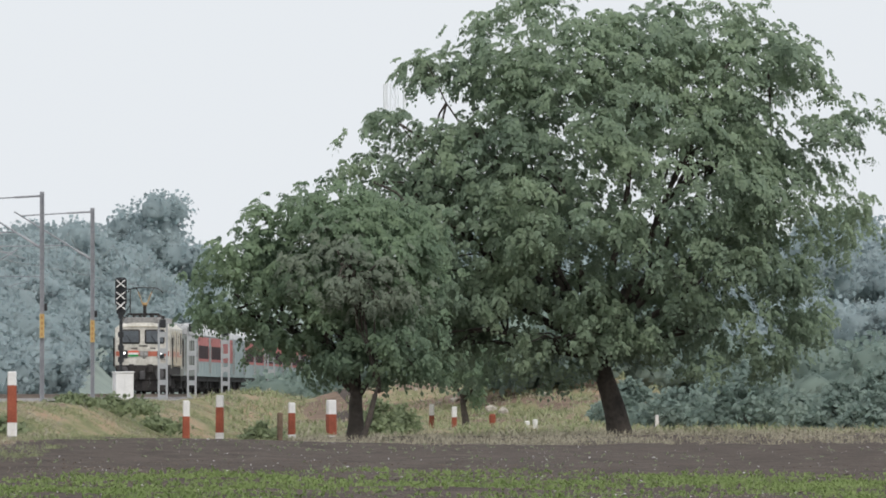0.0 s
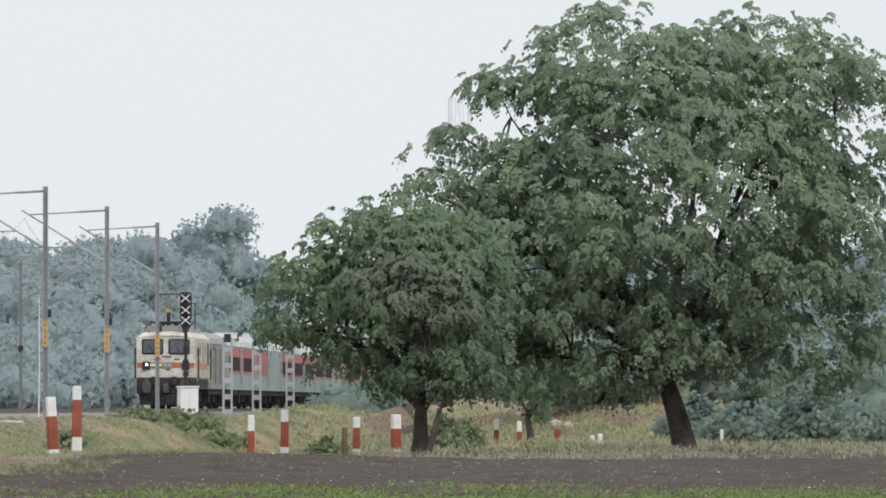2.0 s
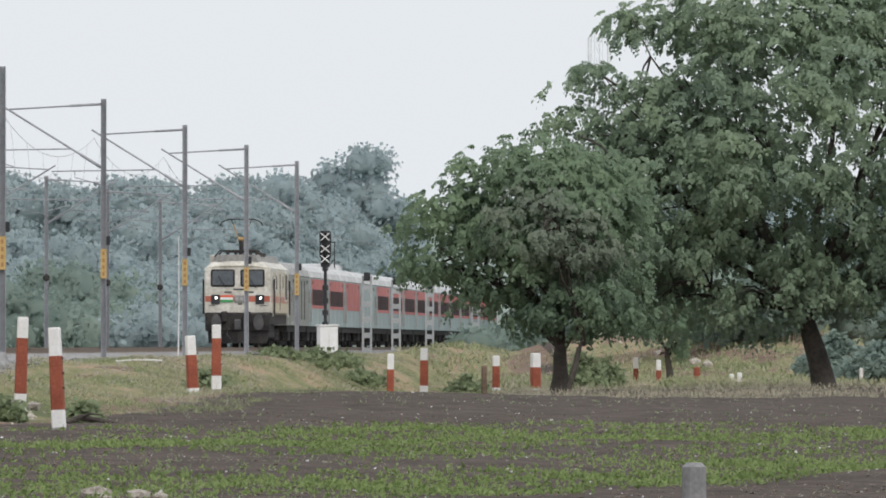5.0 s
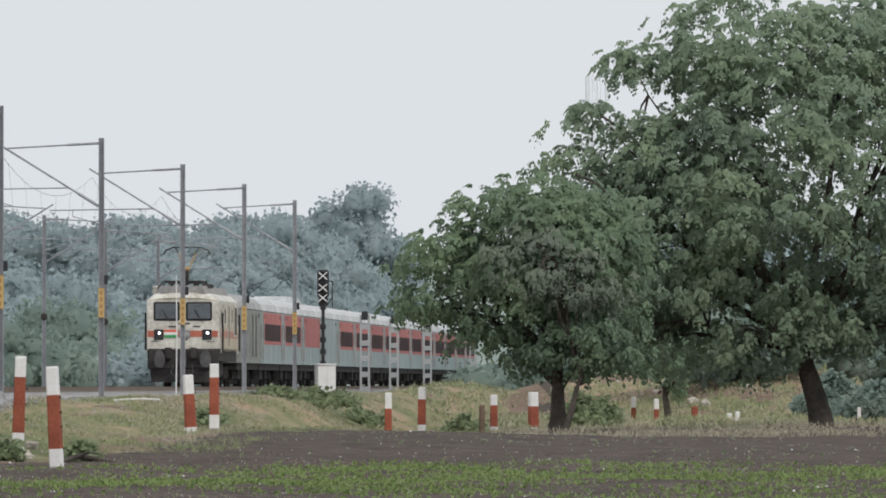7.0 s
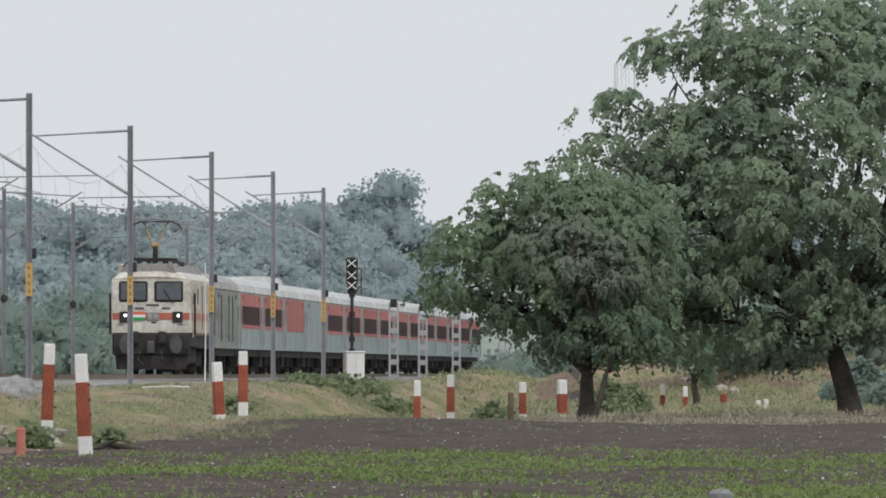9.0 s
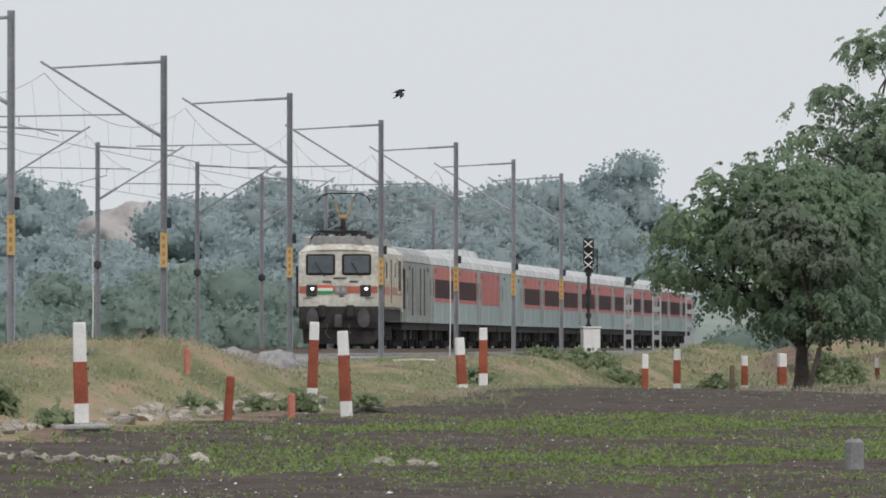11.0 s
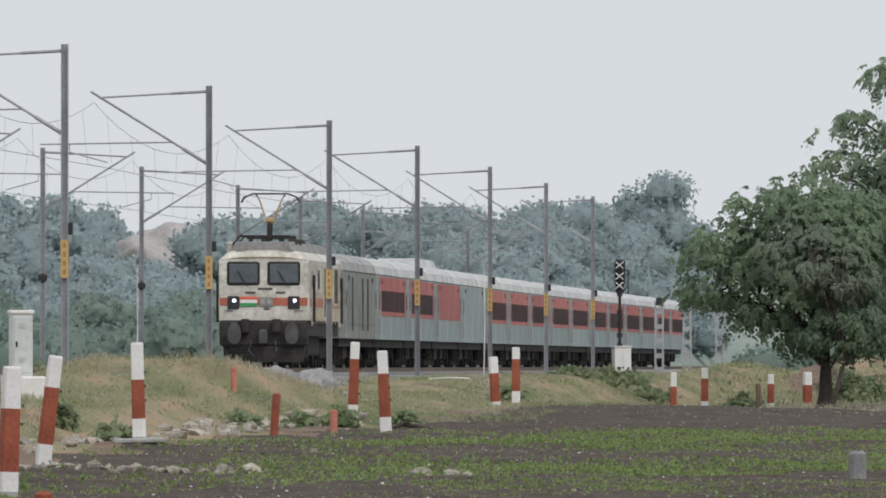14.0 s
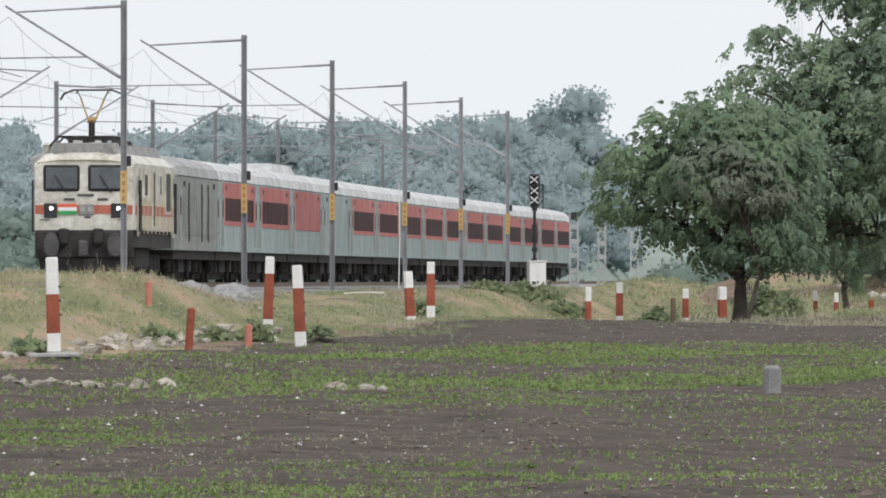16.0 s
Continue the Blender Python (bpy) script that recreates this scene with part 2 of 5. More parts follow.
class Mesh:
    """Collects boxes, tubes and plates of one part."""

    def __init__(self):
        self.v, self.f, self.mi = [], [], []

    def add(self, verts, faces, mi=0):
        k = len(self.v)
        self.v.extend(verts)
        self.f.extend([tuple(i + k for i in q) for q in faces])
        self.mi.extend([mi] * len(faces))
        return self

    def box(self, x, y, z, sx, sy, sz, bev=0.0, mi=0, turn=0.0):
        """A box about (x, y, z), its upright edges cut by bev, its top and bottom rims too."""
        hx, hy, hz = sx / 2, sy / 2, sz / 2
        c, s = math.cos(turn), math.sin(turn)
        if bev <= 0:
            ring = [(-hx, -hy), (hx, -hy), (hx, hy), (-hx, hy)]
            levels = [(-hz, 0), (hz, 0)]
        else:
            b = bev
            ring = [(-hx + b, -hy), (hx - b, -hy), (hx, -hy + b), (hx, hy - b), (hx - b, hy), (-hx + b, hy), (-hx, hy - b), (-hx, -hy + b)]
            levels = [(-hz, b), (-hz + b, 0), (hz - b, 0), (hz, b)]
        n = len(ring)
        vs = []
        for lz, inset in levels:
            for px, py in ring:
                qx, qy = px * (1 - inset / hx), py * (1 - inset / hy)
                vs.append((x + qx * c - qy * s, y + qx * s + qy * c, z + lz))
        fs = []
        for j in range(len(levels) - 1):
            for i in range(n):
                k = (i + 1) % n
                fs.append((j * n + i, j * n + k, (j + 1) * n + k, (j + 1) * n + i))
        fs.append(tuple(range(n - 1, -1, -1)))
        fs.append(tuple((len(levels) - 1) * n + i for i in range(n)))
        return self.add(vs, fs, mi)

    def tube(self, pts, r, seg=8, mi=0, cap=True):
        """A round bar along pts; r is one radius or one for each point."""
        pts = [Vector(p) for p in pts]
        rs = [r] * len(pts) if isinstance(r, (int, float)) else r
        vs, fs = [], []
        for i, p in enumerate(pts):
            d = (pts[min(i + 1, len(pts) - 1)] - pts[max(i - 1, 0)]).normalized()
            up = Vector((0, 0, 1)) if abs(d.z) < 0.95 else Vector((0, 1, 0))
            a = d.cross(up).normalized()
            b = a.cross(d)
            for k in range(seg):
                t = 2 * math.pi * k / seg
                vs.append(tuple(p + (a * math.cos(t) + b * math.sin(t)) * rs[i]))
        for i in range(len(pts) - 1):
            for k in range(seg):
                j = (k + 1) % seg
                fs.append((i * seg + k, i * seg + j, (i + 1) * seg + j, (i + 1) * seg + k))
        if cap:
            fs.append(tuple(range(seg - 1, -1, -1)))
            fs.append(tuple((len(pts) - 1) * seg + k for k in range(seg)))
        return self.add(vs, fs, mi)

    def loft(self, rings, mi=0, cap=True, closed=True):
        """Skin over rings of equal length."""
        n = len(rings[0])
        vs = [p for ring in rings for p in ring]
        fs = []
        for j in range(len(rings) - 1):
            for i in range(n if closed else n - 1):
                k = (i + 1) % n
                fs.append((j * n + i, j * n + k, (j + 1) * n + k, (j + 1) * n + i))
        if cap:
            fs.append(tuple(range(n - 1, -1, -1)))
            fs.append(tuple((len(rings) - 1) * n + i for i in range(n)))
        return self.add(vs, fs, mi)

    def data(self, name, mats, smooth=False):
        me = bpy.data.meshes.new(name)
        me.from_pydata(self.v, [], self.f)
        for m in mats:
            me.materials.append(m)
        if len(mats) > 1:
            me.polygons.foreach_set("material_index", self.mi)
        if smooth:
            me.polygons.foreach_set("use_smooth", [True] * len(me.polygons))
        me.update()
        bm = bmesh.new()
        bm.from_mesh(me)
        bmesh.ops.recalc_face_normals(bm, faces=bm.faces)
        bm.to_mesh(me)
        bm.free()
        return me


def part(name, mesh, mat, parent=None, label="", smooth=False, at=None):
    """One mesh object, under a thing or a part."""
    data = mesh.data(name, mat if isinstance(mat, (list, tuple)) else [mat], smooth) if isinstance(mesh, Mesh) else mesh
    ob = new(name, data)
    ob.parent = parent
    if at is not None:
        ob.matrix_basis = at
    return tagged(ob, label=label)


def thing(name, label, category, group="", at=None):
    ob = new(name)
    ob.empty_display_size = 0.2
    if at is not None:
        ob.matrix_basis = at
    return tagged(ob, label, category, group)


def raw_mesh(name, quads, normals, mat, balls=None, ball_faces=None, ball_normals=None):
    """Leaves as loose quads, with rounded lumps beside them, as one mesh whose shading follows the given normals."""
    n = len(quads)
    v = quads.reshape(-1, 3)
    loops, starts, nv = np.arange(4 * n), np.arange(0, 4 * n, 4), np.repeat(normals, 4, axis=0)
    if balls is not None:
        starts = np.concatenate([starts, 4 * n + np.arange(0, 3 * len(ball_faces), 3)])
        loops = np.concatenate([loops, (ball_faces + 4 * n).ravel()])
        v, nv = np.concatenate([v, balls]), np.concatenate([nv, ball_normals])
    me = bpy.data.meshes.new(name)
    me.vertices.add(len(v))
    me.vertices.foreach_set("co", np.ascontiguousarray(v, dtype=np.float32).ravel())
    me.loops.add(len(loops))
    me.loops.foreach_set("vertex_index", loops.astype(np.int32))
    me.polygons.add(len(starts))
    me.polygons.foreach_set("loop_start", starts.astype(np.int32))
    me.polygons.foreach_set("use_smooth", np.ones(len(starts), bool))
    me.materials.append(mat)
    me.update(calc_edges=True)
    me.normals_split_custom_set_from_vertices(nv.tolist())
    return me


def unit(a):
    return a / (np.linalg.norm(a, axis=-1, keepdims=True) + 1e-9)


def leaf_quads(c, d, side, ln, width, out, droop=0.12):
    """Folded diamonds from base c along d; each is wound so that its face agrees with the outward normal."""
    side = np.where((np.cross(side, d) * out).sum(1, keepdims=True) > 0, side, -side)
    mid, tip = c + d * ln * 0.45, c + d * ln
    tip[:, 2] -= ln[:, 0] * droop
    w = side * ln * width
    return np.stack([c, mid + w, tip, mid - w], 1)


def leaf_mesh(name, centres, size, mat, seed=0, leaves=7, droop=0.5, width=0.28):
    """Sprays of narrow leaflets at the centres, as one mesh."""
    rng = np.random.default_rng(seed)
    c = np.repeat(np.asarray(centres, float), leaves, axis=0)
    n = len(c)
    az = rng.uniform(0, 2 * np.pi, n)
    el = rng.normal(-droop, 0.5, n)
    d = np.stack([np.cos(az) * np.cos(el), np.sin(az) * np.cos(el), np.sin(el)], 1)
    side = unit(np.cross(d, rng.normal(0, 1, (n, 3))))
    ln = (size * rng.uniform(0.6, 1.3, n))[:, None]
    c = c + rng.normal(0, size * 0.25, (n, 3))
    out = unit(rng.normal(0, 0.35, (n, 3)) + np.array([0, -0.35, 0.9]))
    return raw_mesh(name, leaf_quads(c, d, side, ln, width, out), out, mat)


def tuft_quads(starts, out, length, rng, leaves=7, leaflets=5, width=0.42):
    """Umbrella tufts at twig ends: feathered leaves radiate from each start and droop in an arc, with leaflets on both sides."""
    n = len(starts)
    scale = length * rng.uniform(0.65, 1.3, (n, 1))
    lean = unit(out * 1.2 + np.array([0, 0, 0.35]) + rng.normal(0, 0.4, (n, 3)))
    one = unit(np.cross(lean, rng.normal(0, 1, (n, 3))))
    two = np.cross(lean, one)
    turn = rng.uniform(0, 6.28, n)
    quads, normals = [], []
    for j in range(leaves):
        az = turn + j * 2 * math.pi / leaves + rng.normal(0, 0.25, n)
        flat = one * np.cos(az)[:, None] + two * np.sin(az)[:, None]
        way = unit(flat * 0.8 + lean * 0.65 + rng.normal(0, 0.2, (n, 3)))
        ln = scale * rng.uniform(0.7, 1.15, (n, 1))
        cross = unit(np.cross(way, lean))
        shade = unit(flat * 0.3 + out * 0.6 + np.array([0, -0.5, 0.3]))
        for k in range(leaflets):
            t = (k // 2 + 1) / (leaflets // 2 + 1)
            hand = 0.0 if k == leaflets - 1 else (1.0 if k % 2 else -1.0)
            t = 1.0 if hand == 0 else t
            base = starts + way * ln * t
            base[:, 2] -= 0.6 * ln[:, 0] * t * t
            d = unit(cross * hand * 0.75 + way * 0.4 + np.array([0, 0, -0.25 - 0.8 * t]) + rng.normal(0, 0.15, (n, 3)))
            side = unit(np.cross(d, shade + rng.normal(0, 0.3, (n, 3))))
            nn = unit(shade + rng.normal(0, 0.14, (n, 3)))
            quads.append(leaf_quads(base, d, side, ln * rng.uniform(0.36, 0.5, (n, 1)), width, nn))
            normals.append(nn)
    return np.concatenate(quads), np.concatenate(normals)


def smooth(a, b, x):
    t = np.clip((x - a) / (b - a), 0, 1)
    return t * t * (3 - 2 * t)


# ---- plan: rails run straight towards the eye, a little from right to left ----
ANGLE = math.atan(0.0505)
SA, CA = math.sin(ANGLE), math.cos(ANGLE)
ORIGIN = (-4.25, 531.0)
HEADING = -math.degrees(ANGLE)
NEXT_TRACK = -7.4  # the other track, to the left


def rail_place(y, lat=0.0):
    """World x, y beside the track's centre line at depth y."""
    x = ORIGIN[0] + 0.0505 * (y - ORIGIN[1])
    return x + lat * CA, y - lat * SA


def bend(y):
    """How far the rails swing left of the masts' straight line."""
    return -1.2 * smooth(430, 740, y)


def train_pose(y, length):
    """A vehicle of that length with its front at depth y on the swinging rails."""
    a, b = rail_place(y), rail_place(y + length * CA)
    xa, xb = a[0] + float(bend(a[1])), b[0] + float(bend(b[1]))
    return pose(xa, a[1], 0, 0, 0, -math.degrees(math.atan2(xb - xa, b[1] - a[1])))


def rail_pose(y, lat=0.0, z=0.0, turn=0.0):
    x, yy = rail_place(y, lat)
    return pose(x, yy, z, 0, 0, HEADING + turn)


def wavy(x, y, k, seed):
    """Cheap smooth noise on arrays, about -1 to 1."""
    r = np.random.default_rng(seed)
    out = 0
    for _ in range(7):
        a, p, q = r.uniform(0, 6.28), r.uniform(0, 6.28), r.uniform(0.5, 1.6)
        out = out + np.sin(k * q * (x * math.cos(a) + y * math.sin(a)) + p)
    return out / 3.5


FIELD = [(-5.2, 250, -1.28), (-5.8, 214, -1.42), (-5.8, 193, -1.7), (-1.2, 300, -1.32), (2.0, 412, -1.06), (10.2, 569, -1.68),
         (15.2, 610, -1.64), (24.1, 565, -1.4), (14.3, 550, -1.53), (6.1, 215, -1.62), (0, 200, -1.5), (-5, 165, -1.72),
         (8, 130, -1.8), (30, 300, -1.7), (24, 430, -1.6), (21, 640, -1.35)]


def ground_z(x, y):
    x, y = np.asarray(x, float), np.asarray(y, float)
    num, den = 0, 0
    for a, b, c in FIELD:
        w = 1 / (((x - a) * 3) ** 2 + (y - b) ** 2 + 60) ** 1.5
        num, den = num + w * c, den + w
    z = num / den
    lat = (x - (ORIGIN[0] + 0.0505 * (y - ORIGIN[1]))) * CA
    top = -0.5 + 0.17 * smooth(420, 455, y) + 0.74 * np.exp(-((y - 342) / 27) ** 2) - 0.3 * np.exp(-((y - 405) / 25) ** 2) + 0.06 * wavy(x, y * 0.3, 0.9, 3)
    ramp = smooth(11.8, 8.0, lat) * smooth(3.2, 6.0, lat)
    z = z + (top - z) * ramp
    z = z + (-0.75 - z) * np.where(lat < 5.5, smooth(5.5, 3.6, lat), 0)
    left = smooth(-13, -22, lat)
    z = z + (-1.1 - z) * left
    for a, c, h, r in ((21.5, 740, 1.9, 5.5), (29, 715, 2.1, 5.0), (36, 735, 1.0, 7.0)):
        z = z + h * np.exp(-((x - a) / r) ** 2 - ((y - c) / 28) ** 2)
    hill = smooth(930, 1300, y) * (9.4 + 1.5 * wavy(x, y * 0.3, 0.05, 8)) + smooth(1300, 2600, y) * 10
    way = smooth(7, 17, np.abs(lat + 4.0))
    z = z + hill * way
    rough = 0.035 * wavy(x, y * 0.35, 3.1, 5) + 0.05 * wavy(x, y * 0.3, 1.1, 6)
    near = np.where((y < 1000) & (y > 60), 1.0, 0.0)
    return z + rough * near * np.where(lat > 5, 1, 0.3)


def axis(inner, outer):
    far = [outer * k for k in (0.06, 0.12, 0.25, 0.5, 1.0)]
    return np.array(sorted([inner[0] - k for k in far] + list(inner) + [inner[-1] + k for k in far]))


def build_ground():
    xs = axis(np.arange(-44, 64, 0.5), 4000)
    ys = axis(np.concatenate([np.arange(60, 460, 1.6), np.arange(460, 700, 3.0), np.arange(700, 1450, 8)]), 4000)
    gx, gy = np.meshgrid(xs, ys)
    gz = ground_z(gx, gy)
    nx, ny = len(xs), len(ys)
    v = np.stack([gx, gy, gz], 2).reshape(-1, 3)
    i = (np.arange(ny - 1)[:, None] * nx + np.arange(nx - 1)[None, :]).ravel()
    faces = np.stack([i, i + 1, i + nx + 1, i + nx], 1)
    me = bpy.data.meshes.new("ground")
    me.from_pydata(v.tolist(), [], faces.tolist())
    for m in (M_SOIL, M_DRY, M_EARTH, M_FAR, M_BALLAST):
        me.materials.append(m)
    cx, cy = v[faces].mean(1)[:, 0], v[faces].mean(1)[:, 1]
    lat = (cx - (ORIGIN[0] + 0.0505 * (cy - ORIGIN[1]))) * CA
    jit = wavy(cx, cy * 0.3, 1.3, 11)
    mi = np.zeros(len(faces), int)
    edge = 14.0 + 0.8 * jit + np.where(cy < 340, 0.4 * smooth(340, 250, cy), 0)
    mi[lat < edge - 0.9] = 2
    mi[lat < 11.9 + 0.9 * jit] = 1
    mi[(lat < 9) & (jit > 0.8)] = 2
    mi[(cy > 620) & (lat > 14)] = 1
    mi[(cy > 680) & (lat > 14) & (jit > 0.1)] = 2
    mi[(lat < 5.2 + 0.5 * jit) & (lat > -13)] = 4
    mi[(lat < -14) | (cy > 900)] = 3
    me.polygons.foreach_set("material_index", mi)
    me.polygons.foreach_set("use_smooth", [True] * len(faces))
    me.update()
    tagged(new("ground", me), "dark ploughed field with a dry grassy railway bank", "ground", kind="structure")


build_ground()


def build_track(lat, y0, y1):
    """Ballast, sleepers and two rails of one track."""
    root = thing("railway_track", "grey stone ballast with concrete sleepers and steel rails", "railway track", "railway tracks", rail_pose(y0, lat))
    tagged(root, kind="structure")
    ln = (y1 - y0) / CA
    m = Mesh()
    ring = [(-3.3, -0.85), (-1.75, -0.26), (1.75, -0.26), (3.3, -0.85)]
    rings = []
    for k in range(int(ln / 2.0) + 1):
        y = k * 2.0
        w = [noise.noise((y * 0.7, i * 3.1, lat)) for i in range(4)]
        swing = float(bend(y0 + y * CA))
        rings.append([(x + 0.15 * w[i] + swing, y, z + 0.04 * w[i]) for i, (x, z) in enumerate(ring)])
    m.loft(rings)
    part("ballast", m, M_BALLAST, root)
    for sx in (-0.837, 0.837):
        m = Mesh()
        profile = [(-0.07, -0.168), (0.07, -0.168), (0.07, -0.15), (0.012, -0.14), (0.012, -0.035), (0.035, -0.03), (0.035, 0.002), (-0.035, 0.002), (-0.035, -0.03), (-0.012, -0.035), (-0.012, -0.14), (-0.07, -0.15)]
        m.loft([[(sx + px + float(bend(y0 + k * 8.0 * CA)), k * 8.0, pz) for px, pz in profile] for k in range(int(ln / 8.0) + 1)])
        part("rail", m, M_RAIL, root)
    s = Mesh()
    s.box(0, 0, -0.25, 2.7, 0.26, 0.18, 0.03)
    me = s.data("sleeper", [M_SLEEPER])
    for k in range(150):
        part("sleeper", me, M_SLEEPER, root, at=pose(float(bend(y0 + (0.4 + k * 1.2) * CA)), 0.4 + k * 1.2, 0))


build_track(0.0, 330, 1250)
build_track(NEXT_TRACK, 330, 1250)

# ---- overhead line masts ----


def build_mast(side, lean=0.0):
    """An upright H-section mast with its bracket towards the track; side 1 stands to the right of its track."""
    root = thing("catenary_mast", "grey galvanised steel catenary mast with ochre band and bracket arm", "mast", "overhead line masts")
    s = -side
    m = Mesh()
    for sx in (-0.078, 0.078):
        m.box(sx, 0, 3.6, 0.018, 0.22, 9.0)
    m.box(0, 0, 3.6, 0.14, 0.03, 9.0)
    part("post", m, M_MAST, root)
    m = Mesh()
    m.box(0, 0, -0.62, 0.62, 0.62, 0.45, 0.08)
    part("footing", m, M_WHITE, root, "white concrete footing")
    if side > 0:
        m = Mesh()
        m.box(0, 0, 2.75, 0.185, 0.235, 0.95)
        band = part("painted_band", m, M_BAND, root, "ochre painted band")
        for k in range(4):
            m = Mesh()
            m.box(0, -0.121, 2.42 + k * 0.22, 0.07, 0.006, 0.12)
            part("lettering_bar", m, M_BAND2, band)
        m = Mesh()
        m.box(0.15, -0.05, 3.5, 0.12, 0.14, 0.3, 0.02)
        part("relay_box", m, M_BLACK, root, "small black box")
    else:
        m = Mesh()
        m.box(0, 0, 3.3, 0.3, 0.3, 0.34, 0.08)
        part("collar", m, M_UNDER, root, "rusty dark collar")
    m = Mesh()
    m.tube([(0.08 * s, 0, 7.93), (3.1 * s, 0, 7.76)], 0.032, 6)
    m.tube([(0.08 * s, 0, 7.93), (1.1 * s, 0, 7.875)], 0.048, 6)
    part("stay_tube", m, M_MAST, root)
    m = Mesh()
    m.tube([(0.08 * s, 0, 5.88), (3.4 * s, 0, 7.94)], 0.038, 6)
    m.tube([(0.08 * s, 0, 5.88), (0.75 * s, 0, 6.296)], 0.058, 6)
    part("bracket_tube", m, M_MAST, root)
    m = Mesh()
    m.tube([(1.05 * s, 0, 6.48), (4.85 * s, 0, 6.42)], 0.025, 6)
    m.tube([(4.0 * s, 0, 6.42), (4.0 * s, 0, 6.2), (2.9 * s, 0, 5.9)], 0.02, 6)
    part("steady_arm", m, M_MAST, root)
    return root


MASTS = [255, 309, 363, 417, 476, 531, 587, 639, 690]
first = build_mast(1)
first.matrix_basis = rail_pose(MASTS[0], 3.3)
for d in MASTS[1:]:
    copy_thing(first, rail_pose(d, 3.3))
LEFT = [374, 428, 482, 535, 586, 646, 692, 745, 800, 855]
other = build_mast(-1)
tagged(other, "grey steel catenary mast of the further track", group="overhead line masts of the further track")
other.matrix_basis = rail_pose(LEFT[0], NEXT_TRACK - 3.3)
for d in LEFT[1:]:
    copy_thing(other, rail_pose(d, NEXT_TRACK - 3.3))


def build_wires(lat, side, depths, name):
    """Messenger wire hung from mast to mast, contact wire under it and droppers between."""
    root = thing(name, "thin overhead contact wire with sagging messenger and droppers", "overhead wire", "overhead wires", rail_pose(0, lat))
    m, c, dr = Mesh(), Mesh(), Mesh()
    stag = 0.2
    for a, b in zip(depths[:-1], depths[1:]):
        pts, low = [], []
        for k in range(13):
            t = k / 12
            y = (a + (b - a) * t) / CA
            z = 7.62 - 4 * 1.0 * t * (1 - t)
            pts.append((0.0, y, z))
            low.append((stag * (1 - 2 * t), y, 5.78))
            if 0 < k < 12 and k % 2 == 1:
                dr.tube([pts[-1], low[-1]], 0.004, 4)
        m.tube(pts, 0.009, 4)
        c.tube(low, 0.010, 4)
        stag = -stag
    tagged(part("messenger_wire", m, M_WIRE, root), kind="stuff")
    tagged(part("contact_wire", c, M_WIRE, root), kind="stuff")
    tagged(part("dropper", dr, M_WIRE, root), kind="stuff")


build_wires(0.0, 1, [200] + MASTS + [745, 800, 855, 910], "overhead_wire")
build_wires(NEXT_TRACK, -1, [320] + LEFT + [910], "overhead_wire")

# ---- the train ----


def body_ring(y, half, z0, z1, round_top, crown, waist=0.0, n=5):
    """Cross-section of a rail vehicle: upright sides, rounded shoulders, arched roof."""
    pts = [(-half + waist, y, z0), (-half, y, z0 + 0.5), (-half, y, z1 - 0.01)]
    for k in range(n + 1):
        t = k / n
        ang = math.pi - t * math.pi
        pts.append((half * math.cos(ang) * (1 - 0.02 * math.sin(ang)), y, z1 + crown * math.sin(ang) ** round_top))
    pts += [(half, y, z1 - 0.01), (half, y, z0 + 0.5), (half - waist, y, z0)]
    return pts


def bogie(root, y, axles, gap, frame_len):
    m = Mesh()
    for sx in (-1.0, 1.0):
        m.box(sx, y, 0.62, 0.16, frame_len, 0.26, 0.03)
        for k in range(axles):
            yy = y + (k - (axles - 1) / 2) * gap
            m.box(sx * 1.06, yy, 0.52, 0.24, 0.4, 0.42, 0.05)
            m.tube([(sx * 1.05, yy - 0.45, 0.55), (sx * 1.05, yy - 0.45, 0.9)], 0.11, 8)
            m.tube([(sx * 1.05, yy + 0.45, 0.55), (sx * 1.05, yy + 0.45, 0.9)], 0.11, 8)
    m.box(0, y, 0.65, 2.0, 0.5, 0.3, 0.04)
    b = part("bogie", m, M_UNDER, root)
    for k in range(axles):
        yy = y + (k - (axles - 1) / 2) * gap
        w = Mesh()
        for sx in (-0.82, 0.82):
            w.tube([(sx - 0.065, yy, 0.5), (sx + 0.065, yy, 0.5)], 0.5, 18)
        w.tube([(-0.8, yy, 0.5), (0.8, yy, 0.5)], 0.09, 8)
        part("wheelset", w, M_UNDER, b)


def plate(m, x0, x1, z0, z1, y, thick=0.03, bev=0.0, mi=0):
    """An upright plate facing along y."""
    m.box((x0 + x1) / 2, y, (z0 + z1) / 2, abs(x1 - x0), thick, z1 - z0, bev, mi)


